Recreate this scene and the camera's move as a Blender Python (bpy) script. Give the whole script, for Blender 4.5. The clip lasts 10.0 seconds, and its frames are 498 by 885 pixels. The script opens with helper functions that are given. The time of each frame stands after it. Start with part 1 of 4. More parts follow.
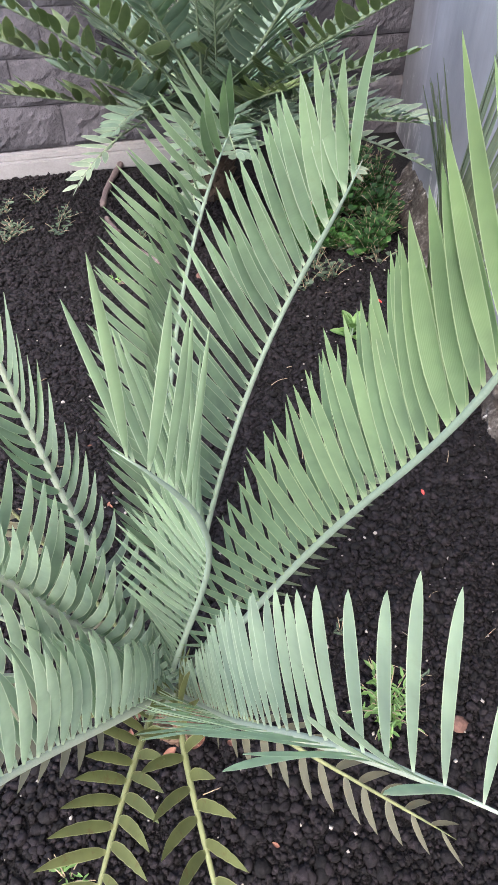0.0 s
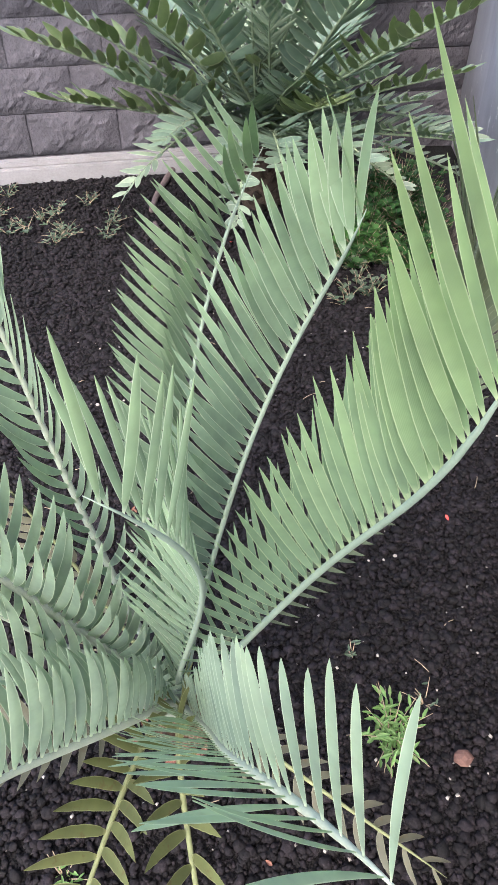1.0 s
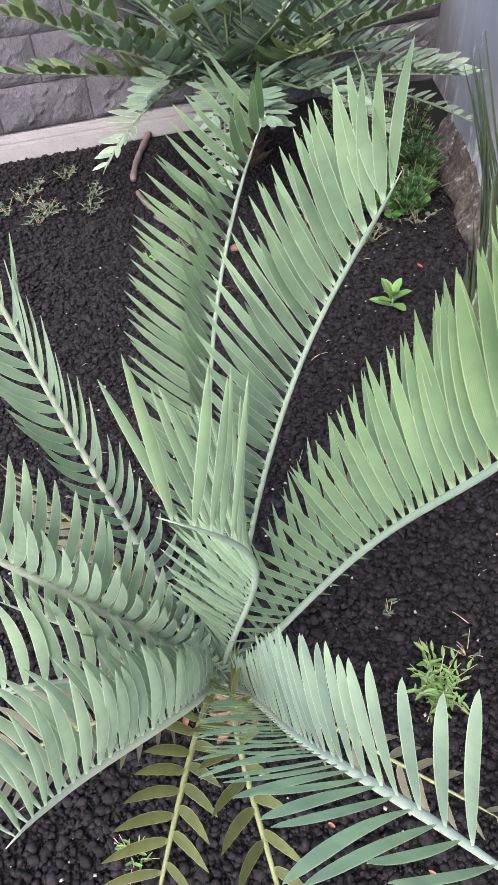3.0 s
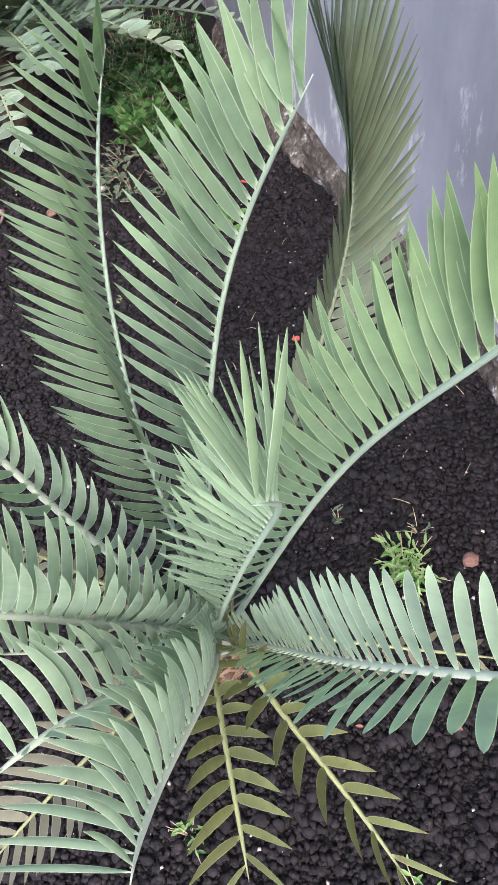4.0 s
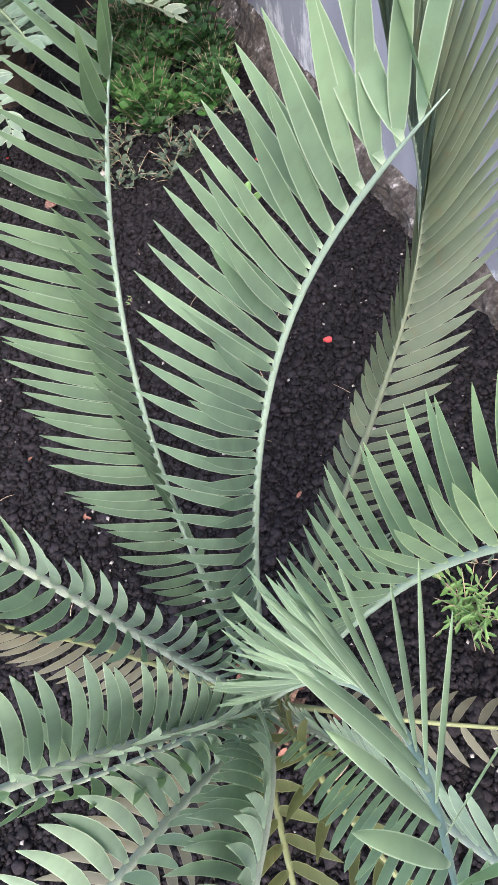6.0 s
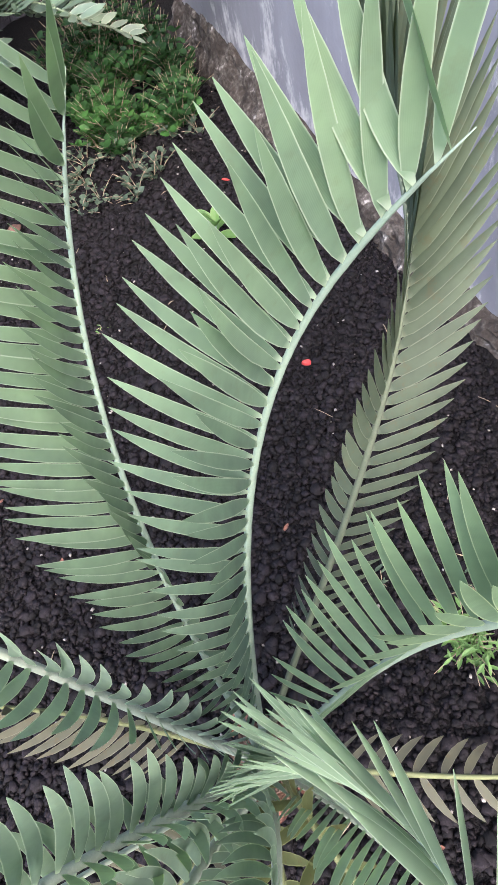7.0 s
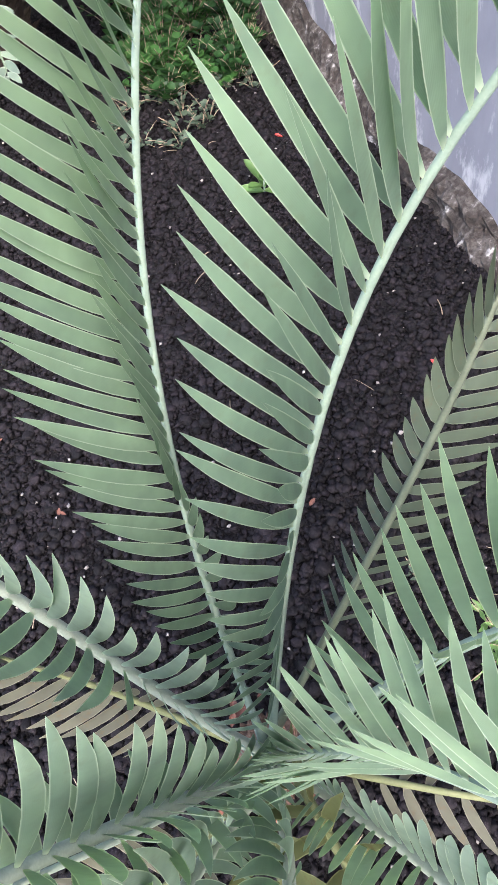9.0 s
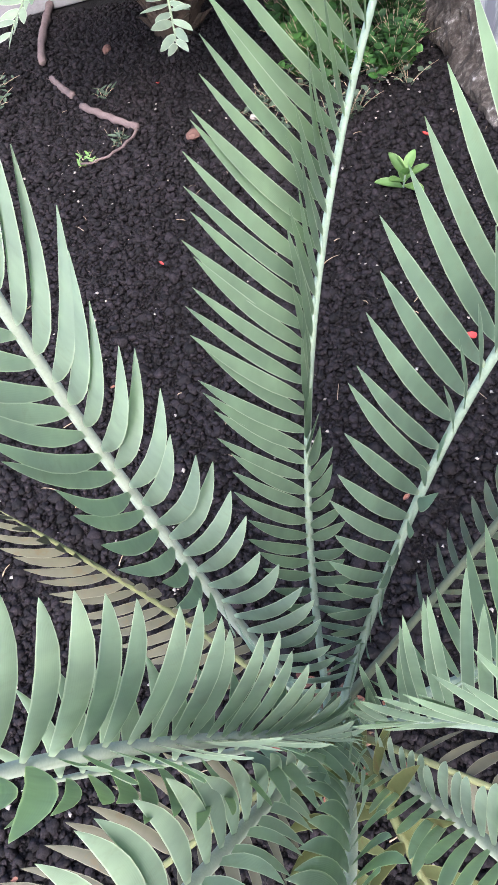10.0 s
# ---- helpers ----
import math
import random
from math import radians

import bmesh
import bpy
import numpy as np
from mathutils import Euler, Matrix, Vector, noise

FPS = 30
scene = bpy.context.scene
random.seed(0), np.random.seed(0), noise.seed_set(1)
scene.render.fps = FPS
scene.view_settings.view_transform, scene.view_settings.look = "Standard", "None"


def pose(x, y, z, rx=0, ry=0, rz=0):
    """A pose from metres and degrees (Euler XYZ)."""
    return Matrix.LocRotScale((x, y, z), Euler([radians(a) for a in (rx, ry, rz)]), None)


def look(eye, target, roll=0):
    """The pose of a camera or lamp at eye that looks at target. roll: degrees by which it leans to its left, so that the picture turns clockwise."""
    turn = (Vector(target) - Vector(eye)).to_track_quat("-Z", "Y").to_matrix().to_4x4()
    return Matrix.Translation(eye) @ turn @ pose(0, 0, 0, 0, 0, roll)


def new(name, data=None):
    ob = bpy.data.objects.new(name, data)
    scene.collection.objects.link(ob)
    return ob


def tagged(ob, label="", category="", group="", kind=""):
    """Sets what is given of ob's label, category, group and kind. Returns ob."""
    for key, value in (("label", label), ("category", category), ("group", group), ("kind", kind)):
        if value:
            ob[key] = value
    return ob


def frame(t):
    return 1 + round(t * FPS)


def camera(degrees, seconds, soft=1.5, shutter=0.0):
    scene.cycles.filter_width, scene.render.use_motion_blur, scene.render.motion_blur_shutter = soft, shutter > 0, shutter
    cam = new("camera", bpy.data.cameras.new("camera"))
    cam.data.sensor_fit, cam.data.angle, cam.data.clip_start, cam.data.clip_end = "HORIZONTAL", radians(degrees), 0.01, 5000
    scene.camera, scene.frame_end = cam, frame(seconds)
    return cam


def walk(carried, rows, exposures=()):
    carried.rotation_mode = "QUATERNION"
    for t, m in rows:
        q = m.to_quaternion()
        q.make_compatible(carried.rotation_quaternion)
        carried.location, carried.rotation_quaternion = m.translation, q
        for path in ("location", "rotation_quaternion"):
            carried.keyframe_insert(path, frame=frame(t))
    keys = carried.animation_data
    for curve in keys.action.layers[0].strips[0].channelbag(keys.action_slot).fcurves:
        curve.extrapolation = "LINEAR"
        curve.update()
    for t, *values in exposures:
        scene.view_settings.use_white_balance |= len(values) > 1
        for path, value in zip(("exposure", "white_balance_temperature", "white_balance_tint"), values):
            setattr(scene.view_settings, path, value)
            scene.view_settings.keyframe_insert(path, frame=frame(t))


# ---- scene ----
cam = camera(41.23, 10.0, soft=1.0)
# seconds, place in metres, turn in degrees
PATH = [
    (0, -0.0011, -0.0033, 1.2714, 46.816, -0.013, -0.208),
    (0.5, 0.0263, 0.0175, 1.2809, 46.347, -0.767, 4.092),
    (1, 0.0405, 0.0100, 1.3019, 46.964, 0.009, 4.803),
    (1.5, 0.0496, -0.0011, 1.3294, 49.025, 0.475, 4.491),
    (2, 0.0354, 0.0074, 1.3292, 49.412, 0.837, 5.430),
    (2.5, 0.0146, 0.0293, 1.3250, 48.038, 1.728, 5.560),
    (3, -0.0014, 0.0404, 1.3054, 43.371, 4.060, 0.789),
    (3.2, -0.0193, 0.0415, 1.3029, 41.091, 5.422, -5.519),
    (4.3, -0.1241, 0.0929, 1.3042, 36.116, 7.059, -22.231),
    (4.5, -0.1313, 0.0818, 1.3126, 36.814, 7.173, -22.230),
    (5, -0.1170, 0.1519, 1.2861, 36.660, 6.961, -20.886),
    (5.5, -0.1003, 0.2407, 1.2604, 34.660, 8.445, -20.666),
    (6.8, -0.0642, 0.3309, 1.2377, 32.363, 9.993, -25.497),
    (7, -0.0679, 0.3516, 1.2277, 33.633, 8.931, -25.858),
    (7.5, -0.0809, 0.3888, 1.1825, 37.060, 8.260, -28.865),
    (8, -0.1114, 0.3855, 1.1546, 38.311, 8.307, -29.449),
    (8.5, -0.1260, 0.3844, 1.1191, 37.427, 6.174, -25.031),
    (9, -0.1288, 0.3904, 1.0707, 34.662, 5.369, -20.191),
    (9.5, -0.1546, 0.3869, 1.0481, 33.541, 4.051, -13.642),
    (10, -0.1934, 0.3630, 1.0676, 35.477, 4.833, -8.379),
]
walk(cam, [(t, pose(x, y, z, rx, ry, rz)) for t, x, y, z, rx, ry, rz in PATH],
     [(0.0, 2.21, 6450, 9), (1.5, 2.25, 6420, 9), (2.5, 2.26, 6420, 9), (3.2, 2.27, 6430, 10), (4.5, 2.27, 6380, 11), (5.5, 2.27, 6320, 11), (7.5, 2.31, 6330, 12), (8.8, 2.36, 6260, 12), (9.5, 2.42, 6180, 12), (10.0, 2.45, 6120, 12)])

# ---- light: a bright overcast sky ----
world = bpy.data.worlds.new("sky")
scene.world = world
world.use_nodes = True
wn = world.node_tree
sky = wn.nodes.new("ShaderNodeTexSky")
sky.sky_type = "NISHITA"
sky.sun_disc = False
sky.sun_elevation, sky.sun_rotation = radians(52), radians(191)
sky.air_density, sky.dust_density, sky.ozone_density = 1.0, 4.0, 1.0
wn.links.new(sky.outputs["Color"], wn.nodes["Background"].inputs["Color"])
wn.nodes["Background"].inputs["Strength"].default_value = 0.15
sun = new("sun", bpy.data.lights.new("sun", "SUN"))
sun.data.energy, sun.data.angle, sun.data.color = 0.55, radians(100), (1.0, 0.97, 0.94)
sun.matrix_world = look((-0.8, -3.6, 5.4), (0.0, 0.6, 0.0))


# ---- materials ----
def material(name):
    m = bpy.data.materials.new(name)
    m.use_nodes = True
    nt = m.node_tree
    return m, nt, nt.nodes, nt.links, nt.nodes["Principled BSDF"]


def add(nodes, kind, **values):
    n = nodes.new("ShaderNode" + kind)
    for key, v in values.items():
        n.inputs[key.replace("_", " ")].default_value = v
    return n


def ramp(nodes, stops):
    n = nodes.new("ShaderNodeValToRGB")
    e = n.color_ramp.elements
    while len(e) < len(stops):
        e.new(0.5)
    for el, (p, c) in zip(e, stops):
        el.position, el.color = p, (*c, 1.0)
    return n


def mixer(nodes, blend="MIX"):
    n = nodes.new("ShaderNodeMix")
    n.data_type, n.blend_type = "RGBA", blend
    return n


def leaf_material(name, low, high, margin, rough=0.5, spots=0.0, shine=0.0):
    """A leaflet: colour from the frond's foot (object colour 0) to its tip (1) and along v, a pale margin at the rims of u, faint veins, a bloom of wax."""
    m, nt, nodes, links, bsdf = material(name)
    uv = nodes.new("ShaderNodeUVMap")
    sep = nodes.new("ShaderNodeSeparateXYZ")
    links.new(uv.outputs["UV"], sep.inputs[0])
    info = nodes.new("ShaderNodeObjectInfo")
    geo = nodes.new("ShaderNodeNewGeometry")
    tone = ramp(nodes, [(0.0, low), (0.55, tuple((a + b) / 2 for a, b in zip(low, high))), (1.0, high)])
    place = nodes.new("ShaderNodeSeparateColor")
    links.new(info.outputs["Color"], place.inputs["Color"])
    along = nodes.new("ShaderNodeMath")
    along.operation = "MULTIPLY"
    along.inputs[1].default_value = 0.78
    links.new(place.outputs["Red"], along.inputs[0])
    both = nodes.new("ShaderNodeMath")
    both.operation = "MULTIPLY_ADD"
    both.inputs[1].default_value = 0.22
    links.new(sep.outputs["Y"], both.inputs[0])
    links.new(along.outputs[0], both.inputs[2])
    links.new(both.outputs[0], tone.inputs["Fac"])
    # wax bloom and dirt, two scales
    coarse = add(nodes, "TexNoise", Scale=22.0, Detail=3.0, Roughness=0.6)
    fine = add(nodes, "TexNoise", Scale=240.0, Detail=2.0, Roughness=0.6)
    links.new(geo.outputs["Position"], coarse.inputs["Vector"])
    links.new(geo.outputs["Position"], fine.inputs["Vector"])
    var = nodes.new("ShaderNodeMath")
    var.operation = "ADD"
    links.new(info.outputs["Random"], var.inputs[0])
    links.new(geo.outputs["Random Per Island"], var.inputs[1])
    frac = nodes.new("ShaderNodeMath")
    frac.operation = "FRACT"
    links.new(var.outputs[0], frac.inputs[0])
    rr = ramp(nodes, [(0.0, (0.84, 0.86, 0.86)), (1.0, (1.12, 1.1, 1.06))])
    links.new(frac.outputs[0], rr.inputs["Fac"])
    m1 = mixer(nodes, "MULTIPLY")
    m1.inputs["Factor"].default_value = 1.0
    links.new(tone.outputs["Color"], m1.inputs["A"])
    links.new(rr.outputs["Color"], m1.inputs["B"])
    cr = ramp(nodes, [(0.3, (0.80, 0.81, 0.83)), (0.7, (1.12, 1.12, 1.09))])
    links.new(coarse.outputs["Fac"], cr.inputs["Fac"])
    m2 = mixer(nodes, "MULTIPLY")
    m2.inputs["Factor"].default_value = 1.0
    links.new(m1.outputs["Result"], m2.inputs["A"])
    links.new(cr.outputs["Color"], m2.inputs["B"])
    # long parallel veins
    vein = nodes.new("ShaderNodeMath")
    vein.operation = "SINE"
    vm = nodes.new("ShaderNodeMath")
    vm.operation = "MULTIPLY"
    vm.inputs[1].default_value = 75.0
    links.new(sep.outputs["X"], vm.inputs[0])
    links.new(vm.outputs[0], vein.inputs[0])
    # margin mask
    off = nodes.new("ShaderNodeMath")
    off.operation = "SUBTRACT"
    off.inputs[1].default_value = 0.5
    links.new(sep.outputs["X"], off.inputs[0])
    ab = nodes.new("ShaderNodeMath")
    ab.operation = "ABSOLUTE"
    links.new(off.outputs[0], ab.inputs[0])
    edge = nodes.new("ShaderNodeMapRange")
    edge.inputs["From Min"].default_value, edge.inputs["From Max"].default_value = 0.42, 0.485
    links.new(ab.outputs[0], edge.inputs["Value"])
    foot = nodes.new("ShaderNodeMapRange")
    foot.inputs["From Min"].default_value, foot.inputs["From Max"].default_value = 0.085, 0.02
    links.new(sep.outputs["Y"], foot.inputs["Value"])
    rim = nodes.new("ShaderNodeMath")
    rim.operation = "MAXIMUM"
    links.new(edge.outputs["Result"], rim.inputs[0])
    links.new(foot.outputs["Result"], rim.inputs[1])
    m3 = mixer(nodes)
    links.new(rim.outputs[0], m3.inputs["Factor"])
    links.new(m2.outputs["Result"], m3.inputs["A"])
    m3.inputs["B"].default_value = (*margin, 1.0)
    last = m3
    if spots:
        sp = add(nodes, "TexNoise", Scale=60.0, Detail=4.0, Roughness=0.7)
        links.new(geo.outputs["Position"], sp.inputs["Vector"])
        sr = nodes.new("ShaderNodeMapRange")
        sr.inputs["From Min"].default_value, sr.inputs["From Max"].default_value = 0.56, 0.66
        sr.inputs["To Max"].default_value = spots
        links.new(sp.outputs["Fac"], sr.inputs["Value"])
        last = mixer(nodes)
        links.new(sr.outputs["Result"], last.inputs["Factor"])
        links.new(m3.outputs["Result"], last.inputs["A"])
        last.inputs["B"].default_value = (0.16, 0.11, 0.05, 1.0)
    links.new(last.outputs["Result"], bsdf.inputs["Base Color"])
    bsdf.inputs["Roughness"].default_value = rough
    bsdf.inputs["Coat Weight"].default_value = shine
    bsdf.inputs["Coat Roughness"].default_value = 0.35
    hsum = nodes.new("ShaderNodeMath")
    hsum.operation = "MULTIPLY_ADD"
    hsum.inputs[1].default_value = 0.35
    links.new(vein.outputs[0], hsum.inputs[0])
    links.new(fine.outputs["Fac"], hsum.inputs[2])
    bump = add(nodes, "Bump", Strength=0.12, Distance=0.0006)
    links.new(hsum.outputs[0], bump.inputs["Height"])
    links.new(bump.outputs["Normal"], bsdf.inputs["Normal"])
    # light comes through the thin blade
    tr = nodes.new("ShaderNodeBsdfTranslucent")
    glow = mixer(nodes, "MULTIPLY")
    glow.inputs["Factor"].default_value = 1.0
    glow.inputs["B"].default_value = (1.12, 1.15, 0.75, 1.0)
    links.new(last.outputs["Result"], glow.inputs["A"])
    links.new(glow.outputs["Result"], tr.inputs["Color"])
    ms = nodes.new("ShaderNodeMixShader")
    ms.inputs["Fac"].default_value = 0.46
    links.new(bsdf.outputs[0], ms.inputs[1])
    links.new(tr.outputs[0], ms.inputs[2])
    links.new(ms.outputs[0], nodes["Material Output"].inputs["Surface"])
    return m


def rough_material(name, stops, scale, rough=0.9, bump=0.5, distance=0.004, fine=12.0, island=0.0, metal=0.0):
    """Stone, soil, bark, plaster: two scales of noise for colour and relief."""
    m, nt, nodes, links, bsdf = material(name)
    geo = nodes.new("ShaderNodeNewGeometry")
    info = nodes.new("ShaderNodeObjectInfo")
    a = add(nodes, "TexNoise", Scale=scale, Detail=5.0, Roughness=0.65)
    b = add(nodes, "TexNoise", Scale=scale * fine, Detail=4.0, Roughness=0.6)
    links.new(geo.outputs["Position"], a.inputs["Vector"])
    links.new(geo.outputs["Position"], b.inputs["Vector"])
    s = nodes.new("ShaderNodeMath")
    s.operation = "MULTIPLY_ADD"
    s.inputs[1].default_value = 0.45
    links.new(b.outputs["Fac"], s.inputs[0])
    hs = nodes.new("ShaderNodeMath")
    hs.operation = "MULTIPLY"
    hs.inputs[1].default_value = 0.55
    links.new(a.outputs["Fac"], hs.inputs[0])
    links.new(hs.outputs[0], s.inputs[2])
    r = ramp(nodes, stops)
    links.new(s.outputs[0], r.inputs["Fac"])
    out = r.outputs["Color"]
    if island:
        v = nodes.new("ShaderNodeMath")
        v.operation = "ADD"
        links.new(info.outputs["Random"], v.inputs[0])
        links.new(geo.outputs["Random Per Island"], v.inputs[1])
        fr = nodes.new("ShaderNodeMath")
        fr.operation = "FRACT"
        links.new(v.outputs[0], fr.inputs[0])
        rr = ramp(nodes, [(0.0, (1 - island,) * 3), (1.0, (1 + island,) * 3)])
        links.new(fr.outputs[0], rr.inputs["Fac"])
        mm = mixer(nodes, "MULTIPLY")
        mm.inputs["Factor"].default_value = 1.0
        links.new(out, mm.inputs["A"])
        links.new(rr.outputs["Color"], mm.inputs["B"])
        out = mm.outputs["Result"]
    links.new(out, bsdf.inputs["Base Color"])
    bsdf.inputs["Roughness"].default_value = rough
    bsdf.inputs["Metallic"].default_value = metal
    bsdf.inputs["Specular IOR Level"].default_value = 0.3
    bp = add(nodes, "Bump", Strength=bump, Distance=distance)
    links.new(s.outputs[0], bp.inputs["Height"])
    links.new(bp.outputs["Normal"], bsdf.inputs["Normal"])
    return m


# BLUE_LEAF and PALE_LEAF are darkened to offset the stronger light on upper fronds.
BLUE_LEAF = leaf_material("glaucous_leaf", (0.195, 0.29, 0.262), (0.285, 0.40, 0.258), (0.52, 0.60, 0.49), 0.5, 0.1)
# GLAUCOUS_LEAF and WAX_LEAF are brightened in colour against the shade on lower fronds.
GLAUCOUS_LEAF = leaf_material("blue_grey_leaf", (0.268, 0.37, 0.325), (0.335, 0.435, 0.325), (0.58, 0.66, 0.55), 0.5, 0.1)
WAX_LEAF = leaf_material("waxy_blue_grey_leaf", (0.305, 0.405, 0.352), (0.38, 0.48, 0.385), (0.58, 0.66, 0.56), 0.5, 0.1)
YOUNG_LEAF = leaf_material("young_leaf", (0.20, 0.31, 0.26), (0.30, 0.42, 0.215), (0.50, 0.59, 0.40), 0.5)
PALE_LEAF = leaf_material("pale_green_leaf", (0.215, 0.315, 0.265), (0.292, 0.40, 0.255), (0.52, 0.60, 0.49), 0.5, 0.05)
OLD_LEAF = leaf_material("old_leaf", (0.145, 0.17, 0.08), (0.20, 0.22, 0.09), (0.36, 0.38, 0.20), 0.55, 0.5)
FADED_LEAF = leaf_material("faded_leaf", (0.125, 0.125, 0.09), (0.16, 0.155, 0.11), (0.25, 0.245, 0.18), 0.6, 0.4)
GREY_LEAF = leaf_material("grey_leaf", (0.092, 0.124, 0.092), (0.156, 0.197, 0.122), (0.22, 0.26, 0.19), 0.55, 0.25)
DARK_LEAF = leaf_material("dark_leaf", (0.13, 0.21, 0.175), (0.235, 0.32, 0.245), (0.36, 0.41, 0.33), 0.32, 0.0, 0.4)
MOSS_LEAF = leaf_material("moss_green_leaf", (0.135, 0.195, 0.095), (0.22, 0.285, 0.13), (0.40, 0.44, 0.31), 0.28, 0.0, 0.4)
SILVER_LEAF = leaf_material("silver_leaf", (0.185, 0.26, 0.21), (0.285, 0.355, 0.275), (0.48, 0.53, 0.44), 0.5)
PALE_STALK = rough_material("pale_stalk", [(0.3, (0.21, 0.28, 0.225)), (0.7, (0.30, 0.375, 0.30))], 40.0, 0.55, 0.2, 0.001)
WAX_STALK = rough_material("waxy_stalk", [(0.3, (0.265, 0.305, 0.248)), (0.7, (0.375, 0.415, 0.335))], 40.0, 0.55, 0.2, 0.001)
GREY_STALK = rough_material("grey_stalk", [(0.3, (0.09, 0.11, 0.075)), (0.7, (0.145, 0.165, 0.11))], 40.0, 0.6, 0.3, 0.001)
OLD_STALK = rough_material("old_stalk", [(0.3, (0.135, 0.15, 0.072)), (0.7, (0.20, 0.215, 0.105))], 40.0, 0.6, 0.3, 0.001)
DARK_STALK = rough_material("dark_stalk", [(0.3, (0.12, 0.165, 0.10)), (0.7, (0.22, 0.27, 0.17))], 40.0, 0.6, 0.3, 0.001)
GRAVEL = rough_material("lava_gravel", [(0.25, (0.0018, 0.0012, 0.0016)), (0.55, (0.0086, 0.0062, 0.0082)), (0.8, (0.052, 0.040, 0.049))], 130.0, 0.85, 0.9, 0.002, 5.0, 0.65)
SOIL = rough_material("dark_soil", [(0.25, (0.002, 0.0016, 0.002)), (0.75, (0.006, 0.0047, 0.006))], 30.0, 0.95, 1.0, 0.012, 6.0)
STONE = rough_material("grey_stone", [(0.2, (0.034, 0.032, 0.039)), (0.55, (0.078, 0.073, 0.086)), (0.85, (0.155, 0.145, 0.163))], 9.0, 0.9, 0.9, 0.02, 7.0, 0.22)
KERB = rough_material("pale_kerb", [(0.2, (0.15, 0.143, 0.15)), (0.8, (0.29, 0.278, 0.288))], 6.0, 0.85, 0.4, 0.004, 20.0)
FOOT = rough_material("dirty_footing", [(0.3, (0.012, 0.0095, 0.0085)), (0.48, (0.042, 0.034, 0.029)), (0.58, (0.10, 0.088, 0.08)), (0.66, (0.40, 0.38, 0.36))], 14.0, 0.95, 0.9, 0.02, 5.0)
DARK_BARK = rough_material("dark_bark", [(0.2, (0.025, 0.018, 0.014)), (0.8, (0.085, 0.06, 0.045))], 30.0, 0.95, 1.0, 0.01, 6.0, 0.3)
BARK = rough_material("cycad_bark", [(0.2, (0.07, 0.045, 0.03)), (0.8, (0.24, 0.15, 0.11))], 30.0, 0.95, 1.0, 0.01, 6.0, 0.3)


def plaster():
    """Grey paint on plaster: clouded, with drips down the wall, worn white scuffs near its foot and fine pits."""
    m, nt, nodes, links, bsdf = material("grey_plaster")
    geo = nodes.new("ShaderNodeNewGeometry")
    cloud = add(nodes, "TexNoise", Scale=2.0, Detail=5.0, Roughness=0.6)
    links.new(geo.outputs["Position"], cloud.inputs["Vector"])
    stretch = nodes.new("ShaderNodeMapping")
    stretch.inputs["Scale"].default_value = (9.0, 9.0, 1.2)
    links.new(geo.outputs["Position"], stretch.inputs["Vector"])
    drip = add(nodes, "TexNoise", Scale=1.0, Detail=4.0, Roughness=0.6)
    links.new(stretch.outputs["Vector"], drip.inputs["Vector"])
    base = ramp(nodes, [(0.3, (0.158, 0.157, 0.182)), (0.7, (0.265, 0.263, 0.295))])
    links.new(cloud.outputs["Fac"], base.inputs["Fac"])
    dr = ramp(nodes, [(0.35, (0.9, 0.9, 0.91)), (0.65, (1.08, 1.08, 1.08))])
    links.new(drip.outputs["Fac"], dr.inputs["Fac"])
    mul = mixer(nodes, "MULTIPLY")
    mul.inputs["Factor"].default_value = 1.0
    links.new(base.outputs["Color"], mul.inputs["A"])
    links.new(dr.outputs["Color"], mul.inputs["B"])
    scuff = add(nodes, "TexNoise", Scale=7.0, Detail=8.0, Roughness=0.72)
    streak = nodes.new("ShaderNodeMapping")
    streak.inputs["Scale"].default_value = (1.0, 1.0, 0.4)
    links.new(geo.outputs["Position"], streak.inputs["Vector"])
    links.new(streak.outputs["Vector"], scuff.inputs["Vector"])
    sep = nodes.new("ShaderNodeSeparateXYZ")
    links.new(geo.outputs["Position"], sep.inputs[0])
    low = nodes.new("ShaderNodeMapRange")
    low.inputs["From Min"].default_value, low.inputs["From Max"].default_value = 0.0, 0.7
    low.inputs["To Min"].default_value, low.inputs["To Max"].default_value = 0.07, -0.06
    links.new(sep.outputs["Z"], low.inputs["Value"])
    s = nodes.new("ShaderNodeMath")
    s.operation = "ADD"
    links.new(scuff.outputs["Fac"], s.inputs[0])
    links.new(low.outputs["Result"], s.inputs[1])
    mask = nodes.new("ShaderNodeMapRange")
    mask.inputs["From Min"].default_value, mask.inputs["From Max"].default_value = 0.575, 0.66
    mask.inputs["To Max"].default_value = 0.85
    links.new(s.outputs[0], mask.inputs["Value"])
    mix = mixer(nodes)
    links.new(mask.outputs["Result"], mix.inputs["Factor"])
    links.new(mul.outputs["Result"], mix.inputs["A"])
    mix.inputs["B"].default_value = (0.55, 0.54, 0.55, 1.0)
    links.new(mix.outputs["Result"], bsdf.inputs["Base Color"])
    bsdf.inputs["Roughness"].default_value = 0.6
    pits = add(nodes, "TexNoise", Scale=70.0, Detail=4.0, Roughness=0.6)
    links.new(geo.outputs["Position"], pits.inputs["Vector"])
    bp = add(nodes, "Bump", Strength=0.3, Distance=0.003)
    links.new(pits.outputs["Fac"], bp.inputs["Height"])
    links.new(bp.outputs["Normal"], bsdf.inputs["Normal"])
    return m


PLASTER = plaster()


